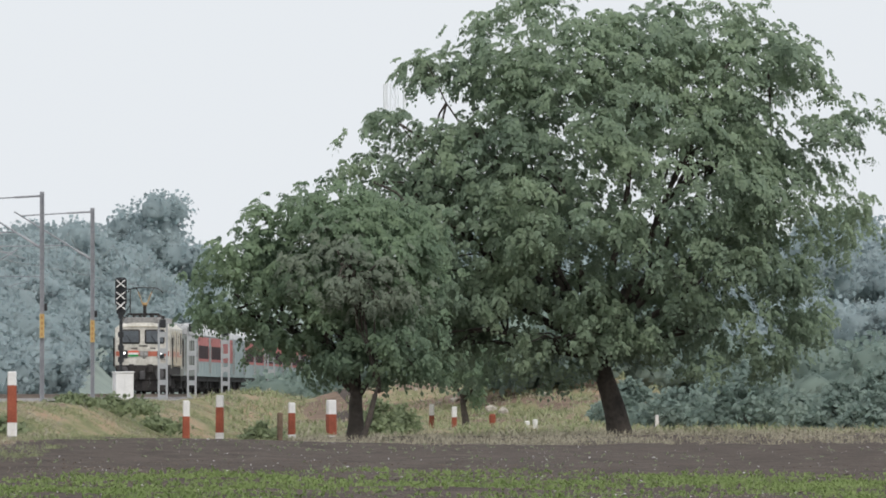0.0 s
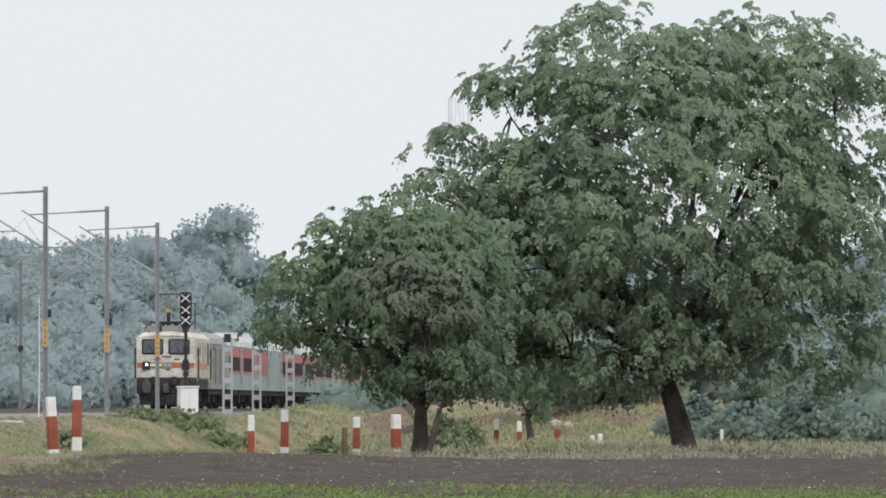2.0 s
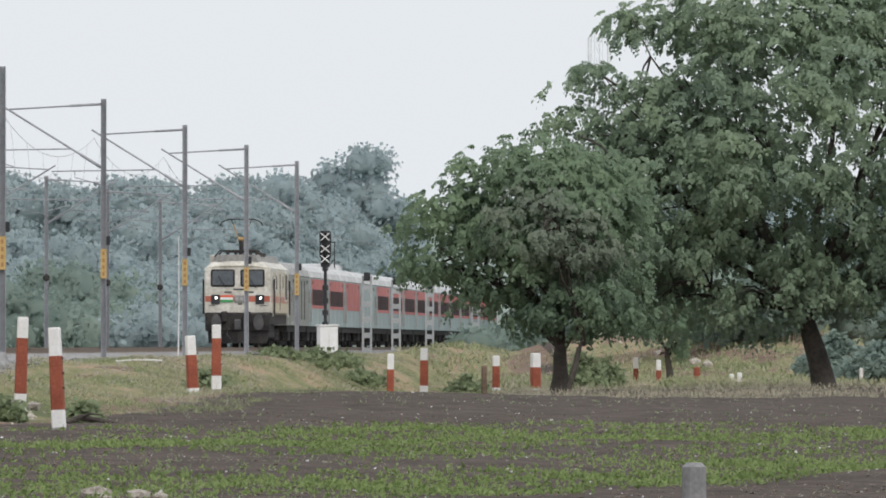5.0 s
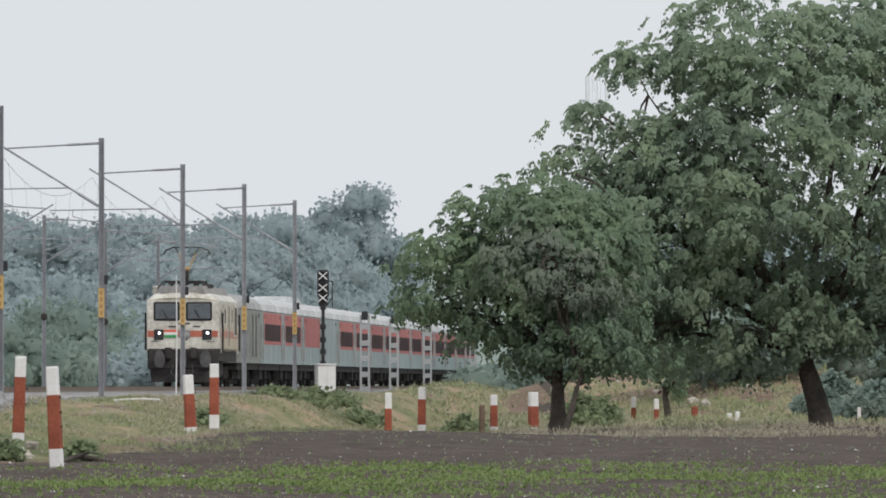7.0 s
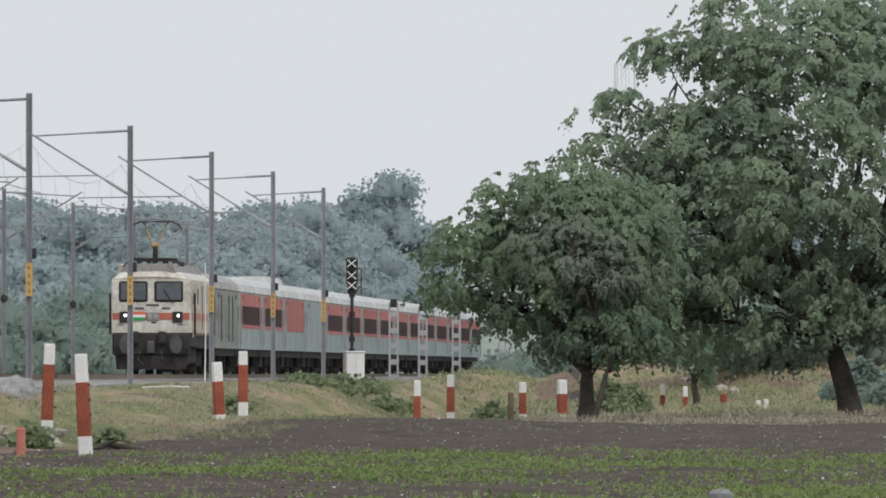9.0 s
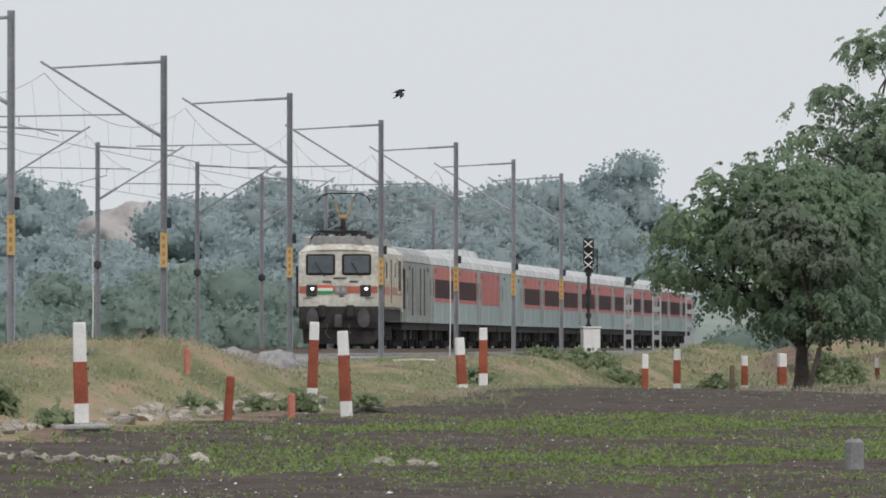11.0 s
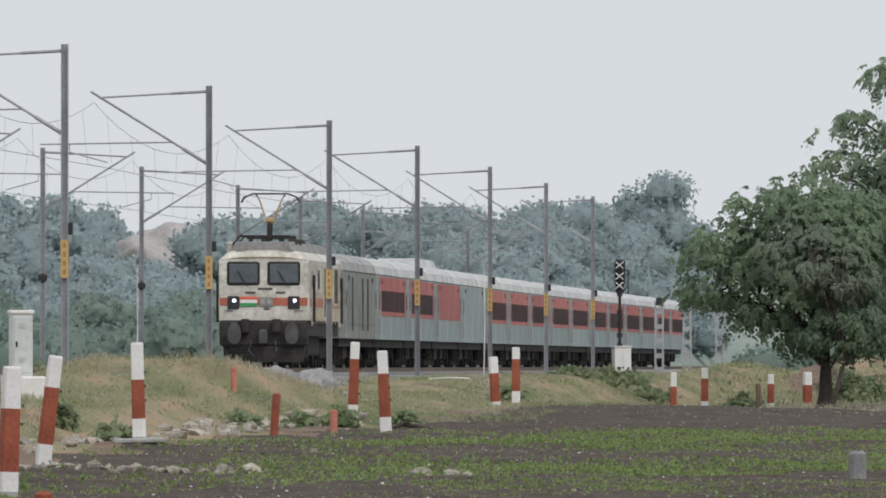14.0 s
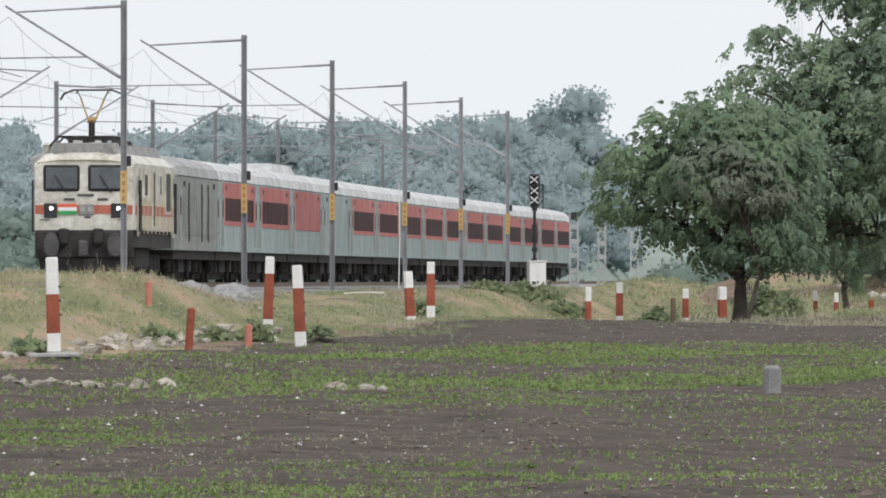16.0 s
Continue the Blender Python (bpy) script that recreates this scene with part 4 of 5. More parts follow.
def build_tree(name, label, x, y, height, trunk_r, crown, limbs, mat, seed, clumps, sprays, size, lean=(0, 0), clump_r=0.75, fork=0.3, under=-0.55):
    """Tapered trunk, forked limbs and a crown of drooping leaf sprays; crown is a list of ellipsoids (x, y, z, rx, ry, rz)."""
    rng = np.random.default_rng(seed)
    z = float(ground_z(x, y))
    root = thing(name, label, "tree", at=pose(x, y, z))
    fz = height * fork
    top = Vector((lean[0], lean[1], fz))
    m = Mesh()
    pts, rs = [], []
    for k in range(8):
        t = k / 7
        pts.append(Vector((lean[0] * t + 0.06 * math.sin(5 * t), lean[1] * t, -0.3 + (fz + 0.3) * t)))
        rs.append(trunk_r * (1.25 - 0.5 * t + 0.35 * max(0, 0.25 - t) * 4 * 0.3))
    m.tube(pts, rs, 14)
    part("trunk", m, M_BARK, root, smooth=True)
    centres = []
    for cx, cy, cz, rx, ry, rz in crown:
        vol = rx * ry * rz
        n = max(4, int(clumps * vol / sum(e[3] * e[4] * e[5] for e in crown)))
        while n > 0:
            d = rng.normal(0, 1, 3)
            d /= np.linalg.norm(d)
            if d[2] < under and rng.uniform() < 0.8:
                continue
            r = rng.uniform(0.25, 1.0) ** 0.38
            centres.append((cx + d[0] * rx * r, cy + d[1] * ry * r, cz + d[2] * rz * r))
            n -= 1
    centres = np.array(centres)
    for k in range(limbs):
        e = crown[k % len(crown)]
        a = rng.uniform(0, 6.28)
        tip = Vector((e[0] + 0.6 * e[3] * math.cos(a), e[1] + 0.6 * e[4] * math.sin(a), e[2] + e[5] * rng.uniform(-0.2, 0.75)))
        start = top + Vector((0, 0, rng.uniform(-0.12, 0.0) * fz))
        mid = start.lerp(tip, 0.45) + Vector((0, 0, 0.1 * height * rng.uniform(0.0, 1.0)))
        path, rr = [], []
        for j in range(9):
            t = j / 8
            p = (1 - t) ** 2 * start + 2 * t * (1 - t) * mid + t * t * tip
            w = Vector((noise.noise((k * 7.1, t * 3, 0)), noise.noise((k * 7.1, t * 3, 5)), noise.noise((k * 7.1, t * 3, 9)))) * 0.5 * t
            path.append(p + w)
            rr.append(trunk_r * (0.5 * (1 - t) ** 1.2 + 0.035))
        m = Mesh()
        m.tube(path, rr, 7)
        near = centres[np.argsort(((centres - np.array(path[6])) ** 2).sum(1))[:14]]
        for c in near[::2]:
            s0 = path[rng.integers(4, 9)]
            q = Vector(c)
            m.tube([s0, s0.lerp(q, 0.5) + Vector((0, 0, 0.25)), q], [0.05, 0.035, 0.015], 5)
        part("limb", m, M_BARK, root, smooth=True)
    per = rng.normal(0, 1, (len(centres), sprays, 3))
    per *= np.array([1.0, 1.0, 0.62]) * clump_r * 0.55 * rng.uniform(0.7, 1.3, (len(centres), 1, 1))
    pts = (centres[:, None, :] + per).reshape(-1, 3)
    heart = np.array([sum(e[k] * e[3] for e in crown) / sum(e[3] for e in crown) for k in range(3)])
    hub = np.repeat(centres, sprays, axis=0)
    out = unit(unit(pts - hub) * 0.8 + unit((hub - heart) * np.array([1, 1, 1.2])) * 0.7)
    quads, normals = tuft_quads(pts, out, size, rng)
    part("crown", raw_mesh("crown", quads, normals, mat), mat, root)
    return root


build_tree("large_tree", "broad dark green field tree with thick leaning trunk", 24.11, 565, 15.2, 0.36,
           [(0.0, 0, 8.6, 6.6, 5.5, 5.6), (-6.0, 0, 6.6, 3.9, 4.0, 3.6), (-7.2, 0, 3.9, 2.9, 3.0, 1.7), (-4.9, 0, 11.0, 2.8, 3.0, 2.3),
            (-1.5, 0, 13.2, 4.6, 3.6, 2.2), (3.4, 0, 12.8, 3.6, 3.4, 2.4), (6.6, 0, 11.3, 2.2, 2.4, 1.9), (6.2, 0, 7.6, 2.5, 3.0, 2.2),
            (4.0, 0, 4.6, 3.2, 3.4, 2.2), (-2.5, 0, 4.0, 4.4, 4.0, 1.9), (-8.2, 0, 9.0, 1.6, 2.2, 1.7), (-6.9, 0, 12.5, 0.9, 1.2, 0.6), (-7.5, 0, 10.1, 1.5, 1.8, 1.3), (-8.8, 0, 8.4, 1.3, 1.8, 1.5), (-8.3, 0, 6.4, 1.5, 2.0, 1.8),
            (-4.6, 0, 2.7, 3.4, 3.0, 0.8), (3.4, 0, 3.1, 3.0, 3.0, 0.9), (-1.2, -1.5, 3.2, 2.4, 2.0, 0.9)],
           22, M_LEAF, 4, 640, 15, 0.285, lean=(-0.75, 0), fork=0.19, clump_r=0.85)
build_tree("small_tree", "rounded green tree with forked trunk beside the bank", 14.27, 550, 9.0, 0.26,
           [(-1.4, 0, 7.0, 2.0, 2.2, 1.8), (-3.3, 0, 5.5, 1.7, 2.0, 1.5), (-4.0, 0, 4.4, 1.2, 1.6, 0.8), (-1.5, 0, 5.0, 1.9, 2.2, 1.6), (1.5, -1, 3.1, 1.7, 1.8, 1.5), (0.9, 0, 6.3, 2.0, 2.4, 2.2),
            (-0.6, 0, 3.1, 1.3, 1.6, 1.2), (-2.3, 0, 3.6, 0.9, 1.0, 0.6), (-1.3, 0, 3.0, 1.0, 1.3, 0.9)],
           12, M_LEAF2, 9, 210, 14, 0.265, lean=(0.25, 0), fork=0.19, clump_r=0.66)
build_tree("thorn_tree", "pale grey-green thorn tree leaning out of the thicket", 14.42, 548, 7.4, 0.1,
           [(-0.9, 0, 5.7, 1.5, 1.2, 1.5), (0.5, 0, 4.9, 1.3, 1.2, 1.4)], 6, M_LEAF3, 12, 50, 12, 0.2, lean=(0.75, 0), fork=0.24, clump_r=0.7)
build_tree("young_tree", "small thin green tree growing behind the large one", 21.39, 640, 4.2, 0.14,
           [(-0.2, 0, 2.9, 1.5, 1.5, 1.2), (0.8, 0, 2.4, 1.2, 1.2, 0.9)], 5, M_LEAF2, 14, 46, 11, 0.24, fork=0.3, clump_r=0.55)

# ---- far woods ----


def build_woods(name, label, mat, spots, seed, size, sprays, kind="stuff"):
    """Many far trees as one mass: lumpy crowns with a fringe of leaves on each spot (x, y, height, width)."""
    rng = np.random.default_rng(seed)
    bm = bmesh.new()
    bmesh.ops.create_icosphere(bm, subdivisions=1, radius=1.0)
    bm.verts.ensure_lookup_table()
    ball = np.array([v.co[:] for v in bm.verts])
    tri = np.array([[v.index for v in f.verts] for f in bm.faces])
    bm.free()
    pts, outs, cv, cf, cn = [], [], [], [], []
    for x, y, h, w in spots:
        z = float(ground_z(x, y))
        lumps = [((x, y, z + h * 0.45), (w * 0.40, w * 0.40, h * 0.46))]
        for _ in range(int(4 + w * h / 7)):
            d = unit(rng.normal(0, 1, 3) + np.array([0, -0.4, 0.3]))
            r = rng.uniform(0.16, 0.34) * min(w, 6.5)
            lumps.append(((x + d[0] * w * 0.36, y + d[1] * w * 0.36, z + h * (0.48 + 0.40 * d[2])), (r, r, r * 0.72)))
        for c, r in lumps:
            c, r = np.array(c), np.array(r)
            bump = 1 + 0.13 * np.sin(ball @ rng.normal(0, 3.2, 3) + rng.uniform(0, 6)) + 0.10 * np.sin(ball @ rng.normal(0, 7.5, 3))
            cf.append(tri + len(cv) * len(ball))
            cv.append(c + ball * bump[:, None] * r * 0.94)
            cn.append(unit(ball + np.array([0, -0.25, 0.6])))
            count = int(sprays * min(4.0, max(0.55, r[0] * r[2] / 1.4)))
            d = unit(rng.normal(0, 1, (count, 3)) + np.array([0, -0.45, 0.3]))
            outs.append(d)
            pts.append(c + d * r * rng.uniform(0.86, 1.2, (count, 1)))
    base, out = np.concatenate(pts), np.concatenate(outs)
    out = np.repeat(unit(out + np.array([0, -0.3, 0.45])), 2, axis=0)
    n = len(out)
    d = unit(out * 0.5 + rng.normal(0, 0.8, (n, 3)))
    side = unit(np.cross(d, rng.normal(0, 1, (n, 3))))
    quads = leaf_quads(np.repeat(base, 2, axis=0) + rng.normal(0, size * 0.4, (n, 3)), d, side, size * rng.uniform(0.6, 1.4, (n, 1)), 0.4, out)
    leaves = raw_mesh(name, quads, unit(out + rng.normal(0, 0.22, (n, 3))), mat, np.concatenate(cv), np.concatenate(cf), np.concatenate(cn))
    tagged(new(name, leaves), label, "trees", kind=kind)


rng = np.random.default_rng(21)
spots = [(21.6, 1420, 11.6, 7.0), (18.6, 1425, 9.8, 5.4), (24.6, 1420, 10.2, 6.0), (14.6, 1415, 7.0, 6.2), (9.8, 1420, 8.0, 7.4)]
for k in range(60):
    y = rng.uniform(1340, 1500)
    spots.append((rng.uniform(0.0, 0.034) * y, y, rng.uniform(3.0, 6.0), rng.uniform(5, 10)))
for k in range(250):
    y = rng.uniform(1010, 1360)
    x = rng.uniform(-0.038, 0.085) * y
    spots.append((x, y, rng.uniform(2.5, 6.0), rng.uniform(4, 9)))
for k in range(80):
    y = rng.uniform(955, 1060)
    spots.append((rng.uniform(-0.04, 0.034) * y, y, rng.uniform(2.5, 5.0), rng.uniform(4, 8)))
spots = [q for q in spots if not -11.5 - q[3] / 2 < q[0] - (ORIGIN[0] + 0.0505 * (q[1] - 531)) < 5 + q[3] / 2]
for k in range(110):  # thickets along both sides of the line
    y = rng.uniform(900, 1400)
    lat = rng.uniform(-24, -13) if k % 4 else rng.uniform(9, 20)
    spots.append((ORIGIN[0] + 0.0505 * (y - 531) + lat, y, rng.uniform(2.0, 4.5), rng.uniform(3, 6)))
spots = [(x, y, min(h, 1.6) if -0.0225 < x / y < -0.0155 and y > 1060 else h, w) for x, y, h, w in spots]
build_woods("far_woods", "woods covering the far hillside, leaf colour paled blue-green for haze", M_WOOD2, spots, 5, 0.40, 54)
spots = []
for k in range(120):
    y = rng.uniform(720, 960)
    x = ORIGIN[0] + 0.0505 * (y - 531) - rng.uniform(17, 50)
    spots.append((x, y, rng.uniform(2.0, 4.2) + (1.8 if k % 5 == 0 else 0), rng.uniform(3, 7)))
for k in range(130):
    y = rng.uniform(700, 990)
    x = max(rng.uniform(20, 75), 27 if y < 780 else 3 + 0.0505 * (y - 531) + rng.uniform(4, 9))
    spots.append((x, y, rng.uniform(1.8, 4.0), rng.uniform(3, 7)))
spots = [q for q in spots if not 0.004 < q[0] / q[1] < 0.0285]
for k in range(60):
    y = rng.uniform(790, 1000)
    spots.append((ORIGIN[0] + 0.0505 * (y - 531) + rng.uniform(6.5, 16), y, rng.uniform(0.7, 1.3), rng.uniform(2.5, 5)))
build_woods("scrub_belt", "green scrub and thorn bushes on the plain, leaf colour paled for haze", M_WOOD1, spots, 6, 0.34, 46)
# ---- shrubs on the bank and at the field's edge ----


def build_shrub(name, label, x, y, w, h, mat, seed, size=0.2, n=None):
    r = np.random.default_rng(seed)
    z = float(ground_z(x, y))
    k = n or int(40 + 90 * w * h)
    u = r.uniform(0, 1, k)
    a = r.uniform(0, 6.28, k)
    rr = w / 2 * np.sqrt(r.uniform(0, 1, k)) * np.sin(np.pi * np.clip(0.3 + 0.66 * u, 0, 0.97))
    c = np.stack([rr * np.cos(a), rr * np.sin(a), h * u * (0.75 + 0.25 * np.cos(a * 3)) + 0.02], 1)
    root = thing(name, label, "shrub", "shrubs", pose(x, y, z))
    m = Mesh()
    for j in range(5):
        q = c[j]
        m.tube([(0.05 * j, 0, -0.1), (q[0] * 0.5, q[1] * 0.5, h * 0.4), (q[0], q[1], q[2] + 0.05)], [0.03, 0.02, 0.008], 5)
    part("stem", m, M_BARK, root)
    part("foliage", leaf_mesh("foliage", c, size, mat, seed, leaves=6, droop=-0.2, width=0.3), mat, root)


SHRUBS = [(6.4, 560, 3.4, 0.6), (8.0, 566, 2.4, 0.5), (4.8, 548, 2.0, 0.4), (-4.3, 312, 0.8, 0.25), (-3.1, 318, 0.7, 0.3),
          (-2.2, 318, 0.8, 0.4), (-5.9, 262, 0.8, 0.25), (-0.9, 322, 0.7, 0.4), (1.9, 425, 1.2, 0.5), (-9.6, 345, 1.0, 0.9), (17.2, 618, 2.4, 1.5), (18.3, 622, 1.6, 1.1), (12.0, 584, 1.6, 0.6),
          (-7.0, 268, 0.6, 0.4)]
for k, (x, y, w, h) in enumerate(SHRUBS):
    build_shrub("shrub", "low dusty green shrub on the dry bank", x, y, w, h, M_BUSH, 40 + k)
rs = np.random.default_rng(77)
for k in range(16):
    y = rs.uniform(628, 672)
    x = 29 + k * 1.15 + rs.uniform(-0.6, 0.6)
    build_shrub("thorn_bush", "green thorn bush beyond the field edge, leaf colour paled for haze", x, y, rs.uniform(3.0, 5.0), rs.uniform(1.5, 2.7), M_WOOD1, 90 + k, 0.3, 420)

# ---- crops, grass, clods and stones as loose stuff ----


def scatter(name, label, category, pts, size, mat, seed, leaves, droop, width):
    tagged(new(name, leaf_mesh(name, pts, size, mat, seed, leaves, droop, width)), label, category, kind="stuff")


def field_points(n, d0, d1, a0, a1, seed, row=0.0, patch=0.0, k=1.0):
    """Random places over a stretch of field, by depth and bearing, thinned by patches."""
    r = np.random.default_rng(seed)
    y = r.uniform(d0, d1, n)
    if row:
        y = np.round(y / row) * row + r.normal(0, row * 0.08, n)
    x = r.uniform(a0, a1, n) * y
    lat = (x - (ORIGIN[0] + 0.0505 * (y - ORIGIN[1]))) * CA
    keep = (lat > 13.2) & (wavy(x * 1.0, y * 0.16, k, seed + 1) + r.normal(0, 0.6, n) > patch)
    x, y = x[keep], y[keep]
    return np.stack([x, y, ground_z(x, y)], 1)


band = field_points(110000, 190, 420, -0.034, 0.066, 301, 0.75, 0.2, 0.8)
th = band[:, 0] / band[:, 1]
lo, hi = 205 + 900 * np.maximum(th, -0.01), 304 + 700 * th
inside = (band[:, 1] > lo) & (band[:, 1] < hi)
thin = np.random.default_rng(5).uniform(0, 1, len(band))
left_fade = smooth(-0.012, 0.006, th) * 0.75 + 0.25
scatter("crop_strip", "rows of bright green young crop plants", "crop", band[inside & (thin < left_fade)] + [0, 0, 0.015], 0.07, M_CROP, 31, 5, -0.75, 0.22)
scatter("weed_rows", "sparse green weed seedlings in ploughed rows", "weeds", field_points(62000, 98, 204, -0.036, 0.04, 303, 1.5, 0.85, 0.8), 0.05, M_CROP, 32, 5, -0.7, 0.22)
scatter("stubble", "short dry straw stubble between the rows", "stubble", field_points(16000, 98, 330, -0.036, 0.062, 307, 0.9, -0.2, 1.0), 0.05, M_STRAW, 37, 3, -0.5, 0.08)
scatter("field_weeds", "scattered small green weeds over dark soil", "weeds", field_points(8000, 200, 480, -0.034, 0.066, 305, 0.0, 0.5, 0.7), 0.07, M_BUSH, 33, 4, -0.7, 0.2)


def bank_points(n, y0, y1, l0, l1, seed, patch):
    r = np.random.default_rng(seed)
    y = r.uniform(y0, y1, n)
    lat = r.uniform(l0, l1, n)
    x = ORIGIN[0] + 0.0505 * (y - ORIGIN[1]) + lat
    keep = (wavy(x * 1.2, y * 0.2, 1.0, seed + 1) + r.normal(0, 0.3, n) > patch) & ((y > 352) | (lat < 10.9))
    return np.stack([x[keep], y[keep], ground_z(x[keep], y[keep])], 1)


scatter("dry_grass", "straw-coloured dry grass tufts on the railway bank", "grass", bank_points(24000, 225, 660, 5.6, 13.3, 311, 0.2), 0.13, M_STRAW, 34, 5, -1.1, 0.05)
scatter("green_grass", "short green grass patches on the railway bank", "grass", bank_points(44000, 215, 660, 6.0, 15.0, 313, 0.1), 0.1, M_GRASS, 35, 6, -1.1, 0.06)
scatter("seed_grass", "tall reddish seed grass along the crest of the bank", "grass", bank_points(2200, 318, 376, 6.0, 9.2, 331, 0.35), 0.2, M_SEED, 45, 4, -1.25, 0.03)
scatter("edge_grass", "dry brownish grass fringe beyond the field", "grass", np.concatenate([field_points(9000, 500, 640, 0.022, 0.07, 315, 0.0, -0.3, 0.6)]), 0.2, M_STRAW, 36, 4, -1.0, 0.06)


rm = np.random.default_rng(61)
mx, my = rm.uniform(12, 38, 15000), rm.uniform(600, 775, 15000)
mk = (wavy(mx, my * 0.2, 0.9, 62) + rm.normal(0, 0.4, 15000) > 0.0) & (mx > ORIGIN[0] + 0.0505 * (my - ORIGIN[1]) + 6)
mp = np.stack([mx[mk], my[mk], ground_z(mx[mk], my[mk])], 1)
scatter("mound_grass", "patchy pale grass over the earth mounds", "grass", mp[::2], 0.28, M_GRASS, 38, 5, -0.9, 0.09)
scatter("mound_straw", "dry straw over the earth mounds", "grass", mp[1::2], 0.24, M_STRAW, 39, 4, -0.9, 0.07)


def stones_mesh(name, pts, size, mat, seed, flat=0.6):
    """Angular loose stones: bent octahedra."""
    r = np.random.default_rng(seed)
    n = len(pts)
    base = np.array([(1, 0, 0), (0, 1, 0), (-1, 0, 0), (0, -1, 0), (0, 0, 1), (0, 0, -0.6)], float)
    v = base[None] * r.uniform(0.6, 1.3, (n, 6, 1)) * np.array([1, 1, flat]) + r.normal(0, 0.15, (n, 6, 3))
    a = r.uniform(0, 6.28, n)
    c, s = np.cos(a)[:, None], np.sin(a)[:, None]
    v = np.stack([v[..., 0] * c - v[..., 1] * s, v[..., 0] * s + v[..., 1] * c, v[..., 2]], 2)
    v = v * (size * r.lognormal(0, 0.35, n))[:, None, None] + np.asarray(pts)[:, None, :]
    tri = np.array([(0, 1, 4), (1, 2, 4), (2, 3, 4), (3, 0, 4), (1, 0, 5), (2, 1, 5), (3, 2, 5), (0, 3, 5)])
    f = (tri[None] + 6 * np.arange(n)[:, None, None]).reshape(-1, 3)
    me = bpy.data.meshes.new(name)
    me.from_pydata(v.reshape(-1, 3).tolist(), [], f.tolist())
    me.materials.append(mat)
    me.update()
    return me


tagged(new("soil_clods", stones_mesh("soil_clods", field_points(24000, 98, 360, -0.036, 0.062, 321, 0.8, -0.6, 0.9), 0.022, M_CLOD, 41)), "dark clods of ploughed earth", "soil clods", kind="stuff")
tagged(new("field_stones", stones_mesh("field_stones", field_points(4600, 98, 520, -0.036, 0.066, 323, 0.0, -0.4, 0.5), 0.017, M_WHITE, 42)), "small whitish stones littering the field", "stones", kind="stuff")
tagged(new("bank_pebbles", stones_mesh("bank_pebbles", bank_points(9000, 225, 640, 6.0, 13.5, 325, -0.3), 0.032, M_STONE, 44)), "pale pebbles strewn over the dry bank", "pebbles", kind="stuff")
gy = np.random.default_rng(8).uniform(335, 520, 6000)
gl = np.random.default_rng(9).uniform(2.0, 6.3, 6000)
gx = ORIGIN[0] + 0.0505 * (gy - ORIGIN[1]) + gl
gz = np.maximum(ground_z(gx, gy), np.where(gl < 3.3, -0.85 + (3.3 - gl) * 0.38, -9)) + 0.01
tagged(new("ballast_stones", stones_mesh("ballast_stones", np.stack([gx, gy, gz], 1), 0.05, M_BALLAST, 43)), "loose grey crushed ballast stones", "ballast", kind="stuff")


def rock_mesh(seed, mat):
    """A broken lump of stone with flat faces."""
    bm = bmesh.new()
    bmesh.ops.create_icosphere(bm, subdivisions=1, radius=1.0)
    for v in bm.verts:
        k = 1 + 0.9 * noise.noise(v.co * 1.1 + Vector((seed * 5.3, 0, 0))) + 0.2 * noise.noise(v.co * 3 + Vector((0, seed * 3.1, 0)))
        v.co = Vector((v.co.x * k, v.co.y * k * 0.8, max(v.co.z, -0.5) * k * 0.66))
    me = bpy.data.meshes.new("stone")
    bm.to_mesh(me)
    bm.free()
    me.materials.append(mat)
    return me


ROCKS = [rock_mesh(k, M_STONE) for k in range(7)]
rk = random.Random(12)


def rock(x, y, r, group, label):
    ob = new("stone", ROCKS[rk.randrange(7)])
    ob.matrix_basis = pose(x, y, float(ground_z(x, y)) + r * 0.2, 0, 0, rk.uniform(0, 360)) @ Matrix.Diagonal((r, r, r, 1))
    tagged(ob, label, "stone", group)


for k in range(30):
    u = 20 + (k + rk.random()) * 8.5
    y = 213 + rk.uniform(-3, 3)
    rock((u - 784) / 25770 * y, y, rk.choice([0.06, 0.08, 0.1, 0.13]), "stones along the furrow", "pale rough stone lying in the furrow")
for u, r in ((285, 0.09), (305, 0.13), (318, 0.1), (330, 0.09), (362, 0.1), (388, 0.19), (400, 0.13), (445, 0.17), (748, 0.17), (735, 0.1), (798, 0.15), (826, 0.09), (556, 0.09)):
    y = 211 if u != 556 else 240
    rock((u - 784) / 25770 * y, y, r, "stones along the furrow", "pale rough stone lying in the furrow")
for k in range(120):
    u = rk.uniform(250, 640)
    y = 19.7 / (0.0505 - (u - 784) / 25770) + rk.uniform(-9, 9)
    rock((u - 784) / 25770 * y, y, rk.choice([0.06, 0.08, 0.11, 0.14, 0.2]), "rubble at the foot of the bank", "pale rubble stone at the foot of the bank")
for k in range(60):
    u = rk.uniform(-60, 220)
    y = 19.3 / (0.0505 - (u - 784) / 25770) + rk.uniform(-9, 9)
    rock((u - 784) / 25770 * y, y, rk.choice([0.05, 0.08, 0.11, 0.15]), "rubble at the foot of the bank", "pale rubble stone at the foot of the bank")
for k in range(22):
    y = rk.uniform(690, 730)
    rock(rk.uniform(18, 31), y, rk.choice([0.12, 0.2, 0.3]), "rubble on the earth mound", "whitish rubble on the earth mound")

# ---- colour-light signal ----


